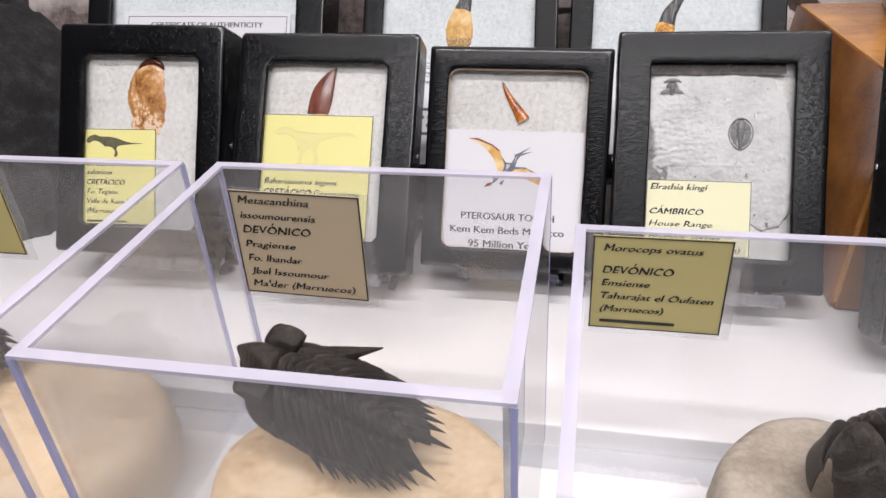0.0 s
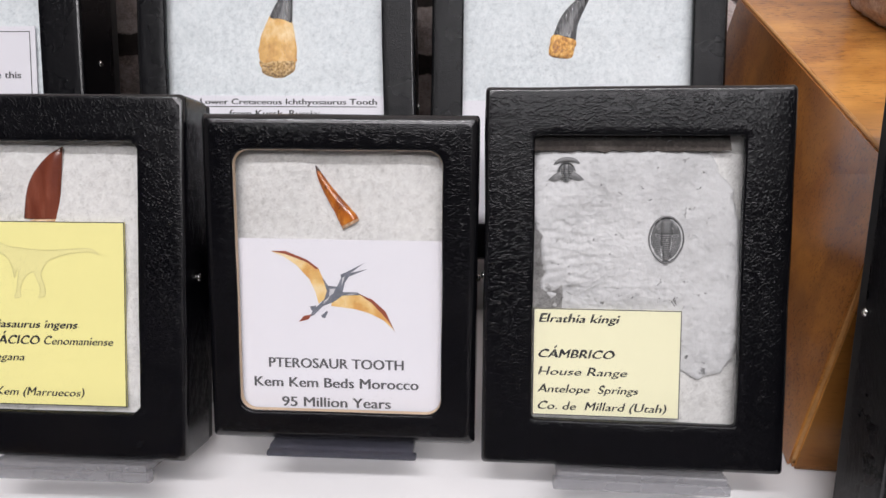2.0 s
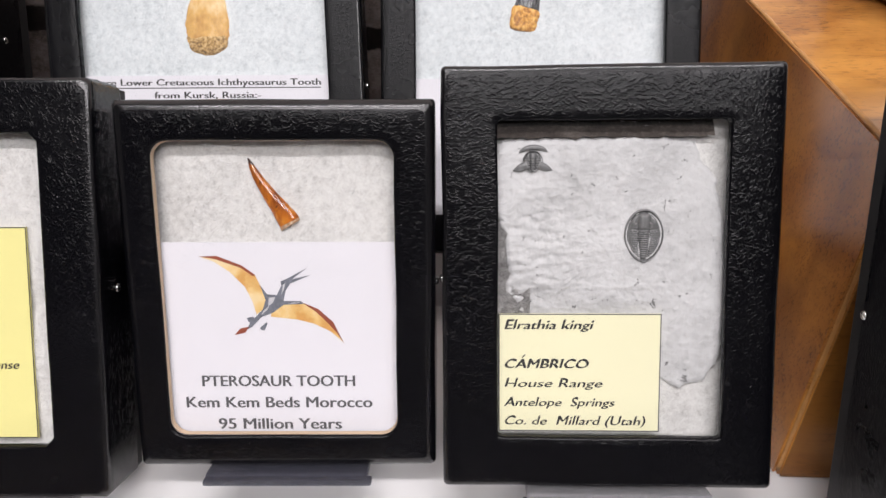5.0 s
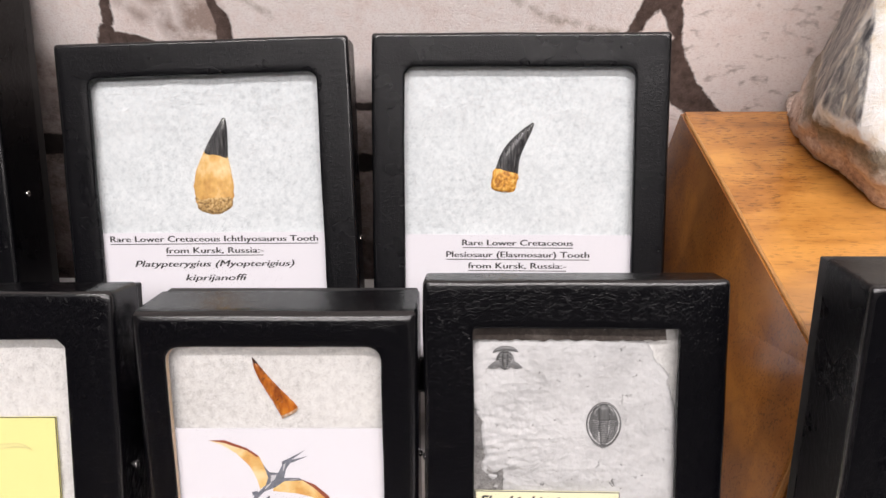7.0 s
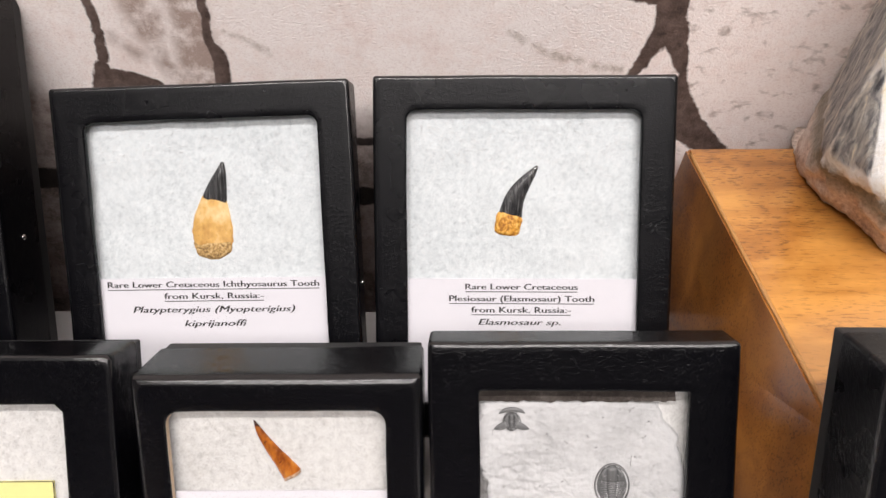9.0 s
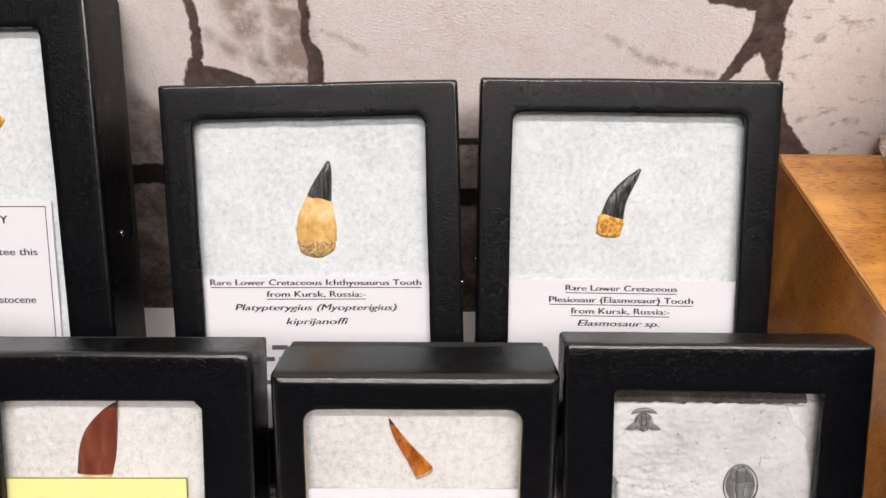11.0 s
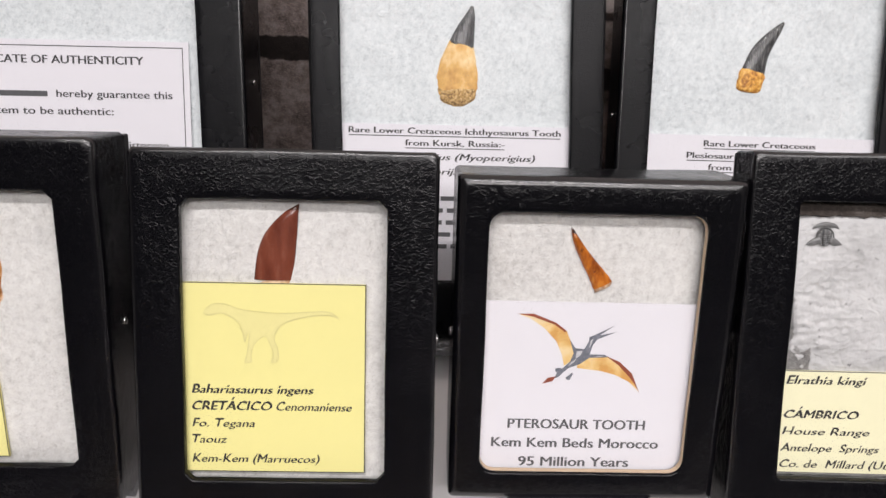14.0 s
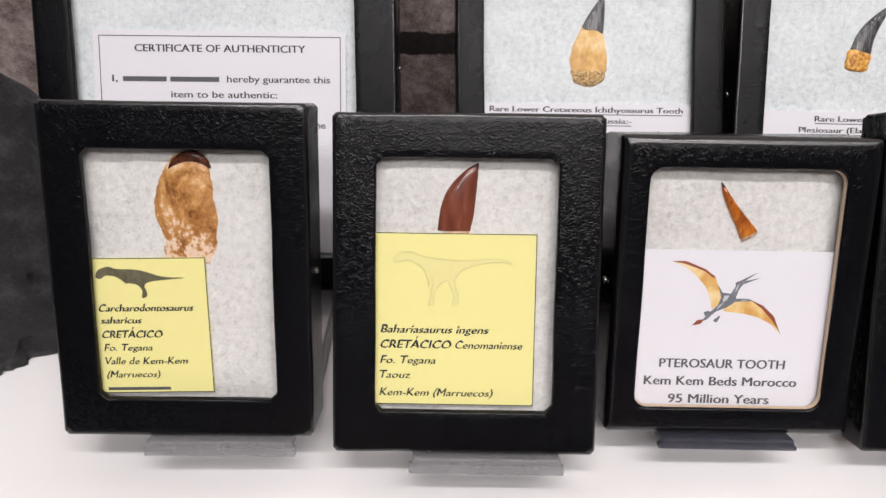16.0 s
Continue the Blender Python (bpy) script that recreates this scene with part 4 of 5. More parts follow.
f = fossil(POSE["bahariasaurus"], "reddish brown blade-like fossil tooth on white wadding")
sp = dense(((3.2, 89.7, 0.1, 0.1, 4.2), (1.1, 87.5, 2.0, 0.9, 4.1), (-1.4, 82.4, 4.2, 1.2, 4.2), (-2.9, 76.7, 5.2, 1.4, 4.4), (-3.65, 70.0, 5.5, 1.3, 4.7), (-3.7, 69.0, 5.5, 1.2, 4.8)), 30)
crown = part("crown", tooth_mesh(sp, 24, 0.0, 0.015, True), RED_TOOTH, f, "", True)
part("tip", tooth_mesh(dense(((3.2, 89.9, 0.12, 0.15, 4.2), (2.5, 89.2, 0.75, 0.62, 4.12), (1.7, 88.3, 1.45, 0.95, 4.08)), 8), 20, 0, 0, True), DARK_BROWN, crown, "dark tip", True)
root = part("root", tooth_mesh(dense(((-3.4, 69.4, 4.4, 1.0, 4.8), (-3.3, 68.8, 4.9, 1.1, 4.85), (-3.2, 67.0, 4.6, 0.9, 4.9)), 6), rough=0.25), PALE_ROOT, f, "pale broken root", True)

f = fossil(POSE["carcharodon"], "broad worn brown fossil tooth with pale broken patches")
sp = dense(((4.6, 90.3, 0.9, 0.5, 4.8), (4.0, 88.2, 4.4, 1.1, 4.7), (3.2, 85.4, 6.5, 1.5, 4.7), (2.2, 80.0, 8.6, 1.8, 4.8), (1.5, 73.0, 9.9, 1.9, 4.9), (1.8, 62.0, 10.8, 1.8, 5.3), (2.0, 55.5, 11.0, 1.6, 5.5)), 36)
crown = part("crown", tooth_mesh(sp, 30, 2.0, 0.05), BROWN_TOOTH, f, "", True)
part("tip", tooth_mesh(dense(((-3.0, 84.6, 0.3, 0.5, 4.3), (-0.8, 86.9, 1.2, 1.0, 4.1), (2.2, 88.4, 1.7, 1.2, 4.0), (5.0, 88.7, 1.8, 1.3, 4.0), (7.8, 87.3, 1.3, 1.1, 4.1), (9.6, 85.2, 0.3, 0.5, 4.3)), 20), 18, 1.0, 0.12), DARK_BROWN, crown, "dark brown tip", True)

f = fossil(POSE["ichthyosaur"], "fossil tooth with dark ridged crown and tan root")
crown = part("crown", tooth_mesh(dense(((5.2, 117.0, 0.55, 0.5, 4.0), (4.5, 113.8, 1.75, 1.1, 3.9), (2.9, 109.0, 3.25, 1.3, 4.1), (1.3, 103.6, 4.55, 1.5, 4.3)), 18)), DARK_TOOTH, f, "dark grey ridged crown", True)
root = part("root", tooth_mesh(dense(((1.5, 104.6, 4.3, 1.5, 4.4), (1.1, 102.6, 5.0, 1.7, 4.4), (0.4, 97.5, 6.6, 1.9, 4.6), (-0.1, 91.5, 7.45, 2.0, 4.8), (-0.2, 87.6, 7.0, 1.9, 4.8), (-0.2, 85.0, 5.6, 1.6, 4.8)), 20), 24, 1.0, 0.06), ROOT_TAN, f, "tan yellow root", True)
part("root_end", tooth_mesh(dense(((-0.2, 89.4, 6.9, 1.9, 4.72), (-0.2, 87.0, 6.95, 2.0, 4.72), (-0.2, 84.6, 5.6, 1.8, 4.75), (-0.2, 82.9, 2.6, 1.2, 4.9)), 12), 28, 3.0, 0.12), ROOT_GRAIN, root, "grainy speckled root end", True)

f = fossil(POSE["plesiosaur"], "slender curved dark fossil tooth with orange root")
crown = part("crown", tooth_mesh(dense(((5.2, 98.1, 0.45, 0.4, 4.0), (3.3, 95.6, 1.45, 0.9, 3.9), (0.2, 91.6, 2.6, 1.2, 4.0), (-2.7, 86.6, 3.6, 1.4, 4.2), (-4.2, 80.6, 4.3, 1.5, 4.4)), 22)), DARK_TOOTH, f, "dark glossy ridged crown", True)
root = part("root", tooth_mesh(dense(((-3.9, 81.4, 4.2, 1.4, 4.4), (-4.4, 79.8, 4.55, 1.6, 4.35), (-4.9, 77.4, 4.6, 1.6, 4.4), (-5.2, 74.6, 4.3, 1.4, 4.5), (-5.3, 73.7, 3.0, 1.0, 4.6)), 14), 24, 1.0, 0.12), ROOT_ORANGE, f, "orange yellow root", True)

# amber
k = Nodes("yellow_amber")
v = k.coords()
sep = k.add("ShaderNodeSeparateXYZ")
k.tree.links.new(v, sep.inputs[0])
flow = k.noise(v, 70.0, 5.0, 0.6, 1.5)
col = k.ramp(flow, ((0.36, (0.80, 0.38, 0.03)), (0.50, (0.90, 0.60, 0.11)), (0.66, (0.95, 0.79, 0.38))))
end = k.ramp(k.math("ADD", k.math("MULTIPLY_ADD", sep.outputs[0], 90.0, -2.2), flow), ((0.45, 0.0), (1.0, 1.0)))
k.base(k.mix(k.math("MULTIPLY", end, 0.7), col, (0.80, 0.33, 0.02)), 0.05, 0.0, 0.6)
k.set(k.bsdf, "Transmission Weight", 0.30)
k.set(k.bsdf, "IOR", 1.5)
k.set(k.bsdf, "Subsurface Weight", 0.2)
AMBER = k.mat
f = fossil(POSE["amber"], "polished yellow amber with dark specks inside", "amber_piece")
part("stone", tooth_mesh(dense(((-38.0, 131.0, 1.5, 0.5, 4.6), (-36.5, 131.0, 4.5, 1.2, 4.6), (-28.0, 130.6, 7.4, 1.6, 4.7), (0.0, 130.2, 8.4, 1.75, 4.8), (22.0, 130.2, 7.6, 1.6, 4.7), (31.0, 130.2, 6.2, 1.4, 4.6), (34.6, 130.4, 3.4, 0.9, 4.6), (35.2, 130.6, 1.0, 0.4, 4.6)), 40), 28, 5.0, 0.05), AMBER, f, "", True)
rng = random.Random(4)
for j in range(26):
    x, z, s = rng.uniform(-30, 31), 130.2 + rng.uniform(-6, 5), rng.uniform(0.2, 0.75)
    part("inclusion", tooth_mesh(((x - s, z, 0.05, 0.05, 3.2), (x, z + rng.uniform(-0.4, 0.4), s * 0.4, 0.15, 3.1), (x + s, z + rng.uniform(-0.6, 0.6), 0.05, 0.05, 3.2)), 6), DARK_BROWN, f)

# grey slab with two trilobites
k = Nodes("grey_shale")
v = k.coords()
mp = k.add("ShaderNodeMapping")
k.set(mp, "Vector", v)
mp.inputs["Scale"].default_value = (200, 200, 420)
mp.inputs["Rotation"].default_value = (0, 0.25, 0)
a, b, s = k.noise(v, 55.0, 8.0, 0.7), k.noise(v, 520.0, 6.0, 0.7), k.noise(mp.outputs[0], 1.0, 4.0, 0.6)
col = k.ramp(k.math("MULTIPLY_ADD", b, 0.3, k.math("MULTIPLY_ADD", s, 0.07, k.math("MULTIPLY", a, 0.75))), ((0.32, (0.31, 0.31, 0.31)), (0.45, (0.475, 0.475, 0.475)), (0.60, (0.585, 0.585, 0.585))))
pit = k.ramp(k.noise(v, 330.0, 4.0, 0.75, 0.5), ((0.635, 0.0), (0.67, 1.0)))
k.base(k.mix(k.math("MULTIPLY", pit, 0.7), col, (0.08, 0.08, 0.08)), 0.55, 0.0, 0.4)
k.bump(k.math("SUBTRACT", k.math("ADD", k.math("MULTIPLY", a, 2.0), k.math("MULTIPLY_ADD", s, 0.25, k.math("MULTIPLY", b, 0.45))), pit), 0.50, 0.0013)
SHALE = k.mat
f = fossil(POSE["elrathia"], "pale grey shale slab bearing two dark trilobites", "fossil_slab")
outline = ((-29.5, 80), (-27.5, 85.5), (-22.8, 88.4), (-10, 88.0), (6, 88.6), (21.6, 87.4), (23.6, 82.4), (26.6, 78), (29.2, 68), (30, 50), (29.2, 33), (25, 26.2), (19, 24.4), (14, 26.5), (2, 29), (-14, 33), (-22.5, 42), (-23.8, 48), (-25.5, 50), (-24.8, 56), (-25.6, 63), (-27.6, 68), (-29.6, 73))
pts = []
n = len(outline)
for i in range(n):
    (ax, az), (bx, bz) = outline[i], outline[(i + 1) % n]
    steps = max(2, int(math.hypot(bx - ax, bz - az) / 0.5))
    for j in range(steps):
        u = j / steps
        x, z = ax + (bx - ax) * u, az + (bz - az) * u
        d = noise.noise_vector((x * 0.35, z * 0.35, 2.0)) * 0.8 + noise.noise_vector((x * 1.2, z * 1.2, 5.0)) * 0.3
        pts.append((x + d.x, z + d.z))
cx, cz = 1.0, 58.0
def brow(x, z, g):
    """The slab's broken upper edge slopes back under the lid."""
    return z + g * max(0.0, min(1.0, (z - 83.0) / 4.0)) * max(0.0, min(1.0, (20.5 - x) / 4.0))


loops = [[mm(x, 9.0, brow(x, z, 6.5)) for x, z in pts], [mm(x, 6.4, brow(x, z, 4.5 + noise.noise((x * 0.5, z, 3)))) for x, z in pts]]
for s in [0.985, 0.97] + [0.962 - 0.0072 * i for i in range(132)]:
    lp = []
    for x, z in pts:
        px, pz = cx + (x - cx) * s, cz + (z - cz) * s
        under = max(0.0, min(1.0, (47.5 - pz) / 3.0)) * max(0.0, min(1.0, (18.5 - px) / 3.0))
        h = 3.75 + 0.55 * under - 0.55 * noise.fractal((px * 0.08, pz * 0.08, 1.0), 0.9, 2.0, 6) + (0.55 if s > 0.98 else 0.2 if s > 0.96 else 0)
        low = max(0.0, min(1.0, (58 - pz) / 12)) * max(0.0, min(1.0, (-8 - px) / 10))
        chisel = max(0.04, min(1.0, (-4 - px) / 14)) * max(0.25, min(1.0, (80 - pz) / 14))
        h += 0.8 * chisel * abs(noise.noise((px * 0.10 + 3, pz * 0.36 - px * 0.05, 2.0))) - 0.45 * chisel * noise.noise((px * 0.22, pz * 0.6, 8.0))
        h -= 0.10 * noise.fractal((px * 0.6, pz * 0.6, 6.0), 0.8, 2.0, 4)
        # split plates on the rough side, and the ledge over the card
        q = 3.2 * noise.fractal((px * 0.075 + 9, pz * 0.13 - px * 0.02, 5.0), 0.9, 2.1, 4) + 4
        stair = math.floor(q) + min(1.0, (q - math.floor(q)) / 0.16)
        h -= 0.17 * (stair - 4) * max(0.10, min(1.0, (1 - px) / 12)) * max(0.1, min(1.0, (82 - pz) / 8))
        h += 0.16 * max(0.0, min(1.0, (50.8 + 1.3 * noise.noise((px * 0.2, 3.0, 1.0)) - pz) / 0.6)) * max(0.3, min(1.0, (20 - px) / 10))
        lp.append(mm(px, h + 0.5 * low, pz))
    loops.append(lp)
part("slab", loft(loops, True, False, True), SHALE, f, "", True)
# the sloping break; the lid's shadow on it is painted as dark brown
SHADED_EDGE = mat_rock("shaded_brown_shale", (0.025, 0.019, 0.016), (0.065, 0.052, 0.045), (0.15, 0.13, 0.115), 130, 0.9, 0.8)
rim = []
for y, lift in ((4.0, 0.3), (4.5, 1.6), (5.1, 3.0), (6.0, 4.8), (7.2, 6.8)):
    rim.append([mm(x, y - 0.5 + 0.5 * noise.noise((x * 0.5, y, 1.0)), 87.9 + 0.35 * noise.noise((x * 0.3, 2.0, 0)) + lift + 0.5 * noise.noise((x * 0.7, lift, 7.0))) for x in np.linspace(-29.0, 25.5, 76)])
part("broken_edge", loft(rim, False), SHADED_EDGE, f, "brown broken upper edge darkened by painted lid shade", True)
ROUGH_SHALE = mat_rock("rough_grey_shale", (0.13, 0.125, 0.12), (0.44, 0.43, 0.42), (0.74, 0.73, 0.72), 260, 0.6, 1.0)
for x0, x1, z0, z1 in ((-30.8, -19.0, 38.0, 77.0),):
    grid = [[mm(x, 4.55 - 0.5 * noise.fractal((x * 0.35, z * 0.35, 4.0), 0.7, 2.2, 6), z) for x in np.linspace(x0, x1, 40)] for z in np.linspace(z0, z1, 80)]
    part("lower_layer", loft(grid, False), ROUGH_SHALE, f, "rough chipped grey layer", True)


def trilobite_mesh(x, z, rx, rz, height, base, ribs=13, nr=70, na=110):
    """Head shield with a raised middle lobe and a rolled border, a ribbed trunk of three lobes, a small tail."""
    rows = []
    for i in range(nr + 1):
        r = max(i / nr, 0.02)
        lp = []
        for j in range(na):
            a = 2 * math.pi * j / na
            u, v = r * math.cos(a), r * math.sin(a)
            taper = 1.0 if v > 0.15 else 1 - 0.20 * ((0.15 - v) / 1.15) ** 2.0
            dome = math.sqrt(max(0.0, 1 - r * r))
            lobe = 0.30 - 0.10 * max(0.0, -v)
            h = 0.35 * dome
            h -= 0.26 * math.exp(-((abs(u) - lobe) / 0.05) ** 2) * (1 if v < 0.16 else 0.5 if v < 0.75 else 0)
            h += 0.28 * math.exp(-(u / (lobe * 0.75)) ** 4) * (1 if v < 0.80 else 0)
            if v < 0.22:
                ph = (0.22 - v) / 1.05 * ribs + 0.25 * abs(u)
                if r < 0.93:
                    h -= 0.34 * (1 - abs(math.sin(math.pi * ph))) ** 1.6 * (1.0 if v > -0.80 else 0.3)
            else:
                h += 0.22 * math.exp(-((abs(u) - 0.52) / 0.09) ** 2 - ((v - 0.50) / 0.12) ** 2)
                h -= 0.22 * math.exp(-((v - 0.80) / 0.05) ** 2) * (1 if abs(u) < 0.4 else 0)
                h -= 0.12 * math.exp(-((v - 0.24) / 0.04) ** 2)
            h += 0.34 * math.exp(-(((r - 0.955) / 0.035) ** 2)) - 0.34 * math.exp(-(((r - 0.87) / 0.035) ** 2))
            lp.append(mm(x + u * rx * taper, base - height * h, z + v * rz))
        rows.append(lp)
    return loft(rows, True, True, False)


k = Nodes("shaded_grey_trilobite")
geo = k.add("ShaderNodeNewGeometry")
# furrows dark, ridges pale by pointiness: relief shading put into the grey
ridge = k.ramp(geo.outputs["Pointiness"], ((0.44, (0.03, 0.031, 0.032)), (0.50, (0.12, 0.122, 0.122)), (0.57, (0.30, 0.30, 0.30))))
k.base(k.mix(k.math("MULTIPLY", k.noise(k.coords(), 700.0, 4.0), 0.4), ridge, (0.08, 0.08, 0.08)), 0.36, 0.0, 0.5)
TRILO = k.mat
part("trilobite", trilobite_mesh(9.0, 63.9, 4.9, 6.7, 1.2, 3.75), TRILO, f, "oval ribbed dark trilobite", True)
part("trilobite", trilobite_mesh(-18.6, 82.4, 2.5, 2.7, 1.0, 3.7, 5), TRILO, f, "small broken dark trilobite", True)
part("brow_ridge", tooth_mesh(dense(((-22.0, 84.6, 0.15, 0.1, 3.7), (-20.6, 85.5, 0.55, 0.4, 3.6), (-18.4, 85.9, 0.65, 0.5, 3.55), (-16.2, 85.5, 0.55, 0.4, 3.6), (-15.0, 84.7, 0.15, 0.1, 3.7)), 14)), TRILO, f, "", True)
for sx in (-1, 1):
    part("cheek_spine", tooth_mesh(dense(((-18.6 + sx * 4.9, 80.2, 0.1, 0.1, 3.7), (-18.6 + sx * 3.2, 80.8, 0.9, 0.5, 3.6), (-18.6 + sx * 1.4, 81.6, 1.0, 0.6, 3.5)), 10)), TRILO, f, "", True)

# ---------------------------------------------------------------- wooden plinth and the stone on it
plinth = thing("wooden_plinth", pose(0, 0, 0), "polished brown wooden plinth block with sloping sides", "plinth")
LOW = ((0.1100, 0.3275, TOP), (0.300, 0.325, TOP), (0.300, 0.496, TOP), (0.1045, 0.494, TOP))
HIGH = ((0.1236, 0.3535, 0.0837), (0.285, 0.352, 0.0837), (0.285, 0.486, 0.0837), (0.1137, 0.4866, 0.0837))
bm = bmesh.new()
low = [bm.verts.new(p) for p in LOW]
top = [bm.verts.new(p) for p in HIGH]
bm.faces.new(low)
bm.faces.new(top)
for i in range(4):
    j = (i + 1) % 4
    bm.faces.new((low[i], low[j], top[j], top[i]))
bmesh.ops.bevel(bm, geom=bm.edges[:], offset=0.0012, segments=3, affect="EDGES")
part("block", bm, WOOD, plinth)


def shade_plate(corners, inset, proud):
    """A thin plate on a sloping side, a little in from its corners."""
    p = [Vector(q) for q in corners]
    mid = sum(p, Vector()) / 4
    out = (p[1] - p[0]).cross(p[3] - p[0]).normalized() * proud
    face = [q + (mid - q).normalized() * inset + out for q in p]
    bm = loft([[q - out * 2 for q in face], face], True, True, True)
    return bm


# thin plates carry the neighbouring cases' shade as darker, redder wood colour
part("side_face", shade_plate((LOW[3], LOW[0], HIGH[0], HIGH[3]), 0.0016, 0.0003), SHADED_SIDE_GRAIN, plinth, "reddish side grain darkened by painted shade")
part("end_face", shade_plate((LOW[0], LOW[1], HIGH[1], HIGH[0]), 0.0016, 0.0003), SHADED_END_GRAIN, plinth, "reddish end grain darkened by painted shade")
for a, b in ((LOW[0], HIGH[0]), (HIGH[0], HIGH[3])):
    a, b = Vector(a), Vector(b)
    rows = []
    inward = (Vector((0.2, 0.42, 0.03)) - (a + b) / 2).normalized()
    for i in range(41):
        u = 0.03 + 0.94 * i / 40
        q = a.lerp(b, u) + inward * 0.0009
        r = 0.00065 + 0.00035 * noise.noise((u * 14.0, a.z * 50, 3.0))
        rows.append([q + Vector((r * math.cos(g), r * math.sin(g) * 0.6, r * math.sin(g))) for g in np.linspace(0, 2 * math.pi, 9)[:-1]])
    part("rubbed_edge", loft(rows, True, True, True), WORN_EDGE, plinth, "rubbed pale edge", True)


def boulder(name, centre, radii, seed, rough, levels, material, label, flats=(), floor=0.0, freq=2.0):
    bm = bmesh.new()
    bmesh.ops.create_icosphere(bm, subdivisions=levels, radius=1.0)
    for v in bm.verts:
        d = v.co.normalized()
        k = 1 + rough * noise.fractal(d * freq + Vector((seed, seed, seed)), 0.9, 2.0, 6)
        p = d * k
        for n, lim in flats:
            n = Vector(n).normalized()
            over = p.dot(n) - lim
            if over > 0:
                p -= n * over * 0.93
        v.co = Vector((centre[0] + p.x * radii[0], centre[1] + p.y * radii[1], centre[2] + p.z * radii[2]))
        if v.co.z < floor:
            v.co.z = floor + (v.co.z - floor) * 0.02
    ob = part(name, bm, material, None, "", True)
    return tagged(ob, label, "rock")


def facet(x, y, z, px, py, pz):
    n = Vector((x, y, z)).normalized()
    return n, Vector((px + 0.005, py, pz))


CORE = Vector((0.195, 0.450, 0.130))
LEFT_FACE = facet(-0.94, -0.30, 0.18, 0.1380, 0.437, 0.115)
FACETS = (LEFT_FACE, facet(-0.90, 0.40, 0.14, 0.1370, 0.442, 0.115), facet(0.12, -0.88, 0.46, 0.1430, 0.4275, 0.122), facet(-0.80, -0.30, -0.52, 0.1375, 0.440, 0.110), facet(-0.15, -0.93, -0.33, 0.155, 0.4195, 0.0915),
          facet(-0.3, -0.1, 0.95, 0.16, 0.45, 0.185), facet(0.9, -0.2, 0.3, 0.255, 0.45, 0.13), facet(0.1, 1.0, 0.1, 0.19, 0.490, 0.13), facet(0.6, -0.5, 0.6, 0.235, 0.43, 0.15))
k = Nodes("quartz_and_crust")
v = k.coords()
sep = k.add("ShaderNodeSeparateXYZ")
k.tree.links.new(v, sep.inputs[0])
a, b = k.noise(v, 70.0, 7.0, 0.7, 0.6), k.noise(v, 600.0, 6.0, 0.7)
white = k.ramp(k.math("MULTIPLY_ADD", b, 0.25, k.math("MULTIPLY", a, 0.75)), ((0.36, (0.66, 0.54, 0.38)), (0.45, (0.86, 0.80, 0.70)), (0.58, (0.93, 0.92, 0.90))))
crust = k.ramp(k.math("MULTIPLY_ADD", b, 0.55, k.math("MULTIPLY", a, 0.45)), ((0.36, (0.30, 0.21, 0.165)), (0.47, (0.66, 0.51, 0.43)), (0.60, (0.88, 0.77, 0.69))))
olive = k.ramp(b, ((0.35, (0.16, 0.135, 0.10)), (0.65, (0.36, 0.31, 0.24))))
height = k.math("ADD", sep.outputs[2], k.math("MULTIPLY_ADD", a, 0.016, -0.008))
crust = k.mix(k.ramp(k.math("MULTIPLY_ADD", height, 100.0, -9.4), ((0.2, 0.0), (0.8, 1.0))), crust, olive)
col = k.mix(k.ramp(k.math("MULTIPLY_ADD", height, 120.0, -12.4), ((0.35, 1.0), (0.65, 0.0))), white, crust)
mp = k.add("ShaderNodeMapping")
k.set(mp, "Vector", v)
mp.inputs["Scale"].default_value = (420, 300, 55)
mp.inputs["Rotation"].default_value = (0, -0.3, 0)
strk = k.noise(mp.outputs[0], 1.0, 5.0, 0.65, 0.6)
streaks = k.ramp(strk, ((0.34, (0.06, 0.06, 0.066)), (0.47, (0.24, 0.23, 0.225)), (0.60, (0.50, 0.46, 0.40)), (0.72, (0.78, 0.68, 0.50))))
n, p = LEFT_FACE
d = k.math("MULTIPLY_ADD", sep.outputs[0], n.x, -n.dot(p))
d = k.math("MULTIPLY_ADD", sep.outputs[1], n.y, d)
d = k.math("MULTIPLY_ADD", sep.outputs[2], n.z, d)
n, p = FACETS[1]
d2 = k.math("MULTIPLY_ADD", sep.outputs[0], n.x, -n.dot(p))
d2 = k.math("MULTIPLY_ADD", sep.outputs[1], n.y, d2)
d = k.math("MAXIMUM", d, k.math("MULTIPLY_ADD", sep.outputs[2], n.z, d2))
near = k.ramp(k.math("ADD", k.math("MULTIPLY_ADD", d, 320.0, 0.85), k.math("MULTIPLY_ADD", a, 0.8, -0.4)), ((0.35, 0.0), (0.55, 1.0)))
above = k.ramp(k.math("MULTIPLY_ADD", height, 120.0, -12.4), ((0.35, 0.0), (0.65, 1.0)))
col = k.mix(k.math("MULTIPLY", near, above), col, streaks)
k.base(col, k.math("MULTIPLY_ADD", b, 0.4, 0.25), 0.0, 0.5)
k.bump(k.math("ADD", a, b), 0.7, 0.0014)
bm = bmesh.new()
bmesh.ops.create_icosphere(bm, subdivisions=6, radius=1.0)
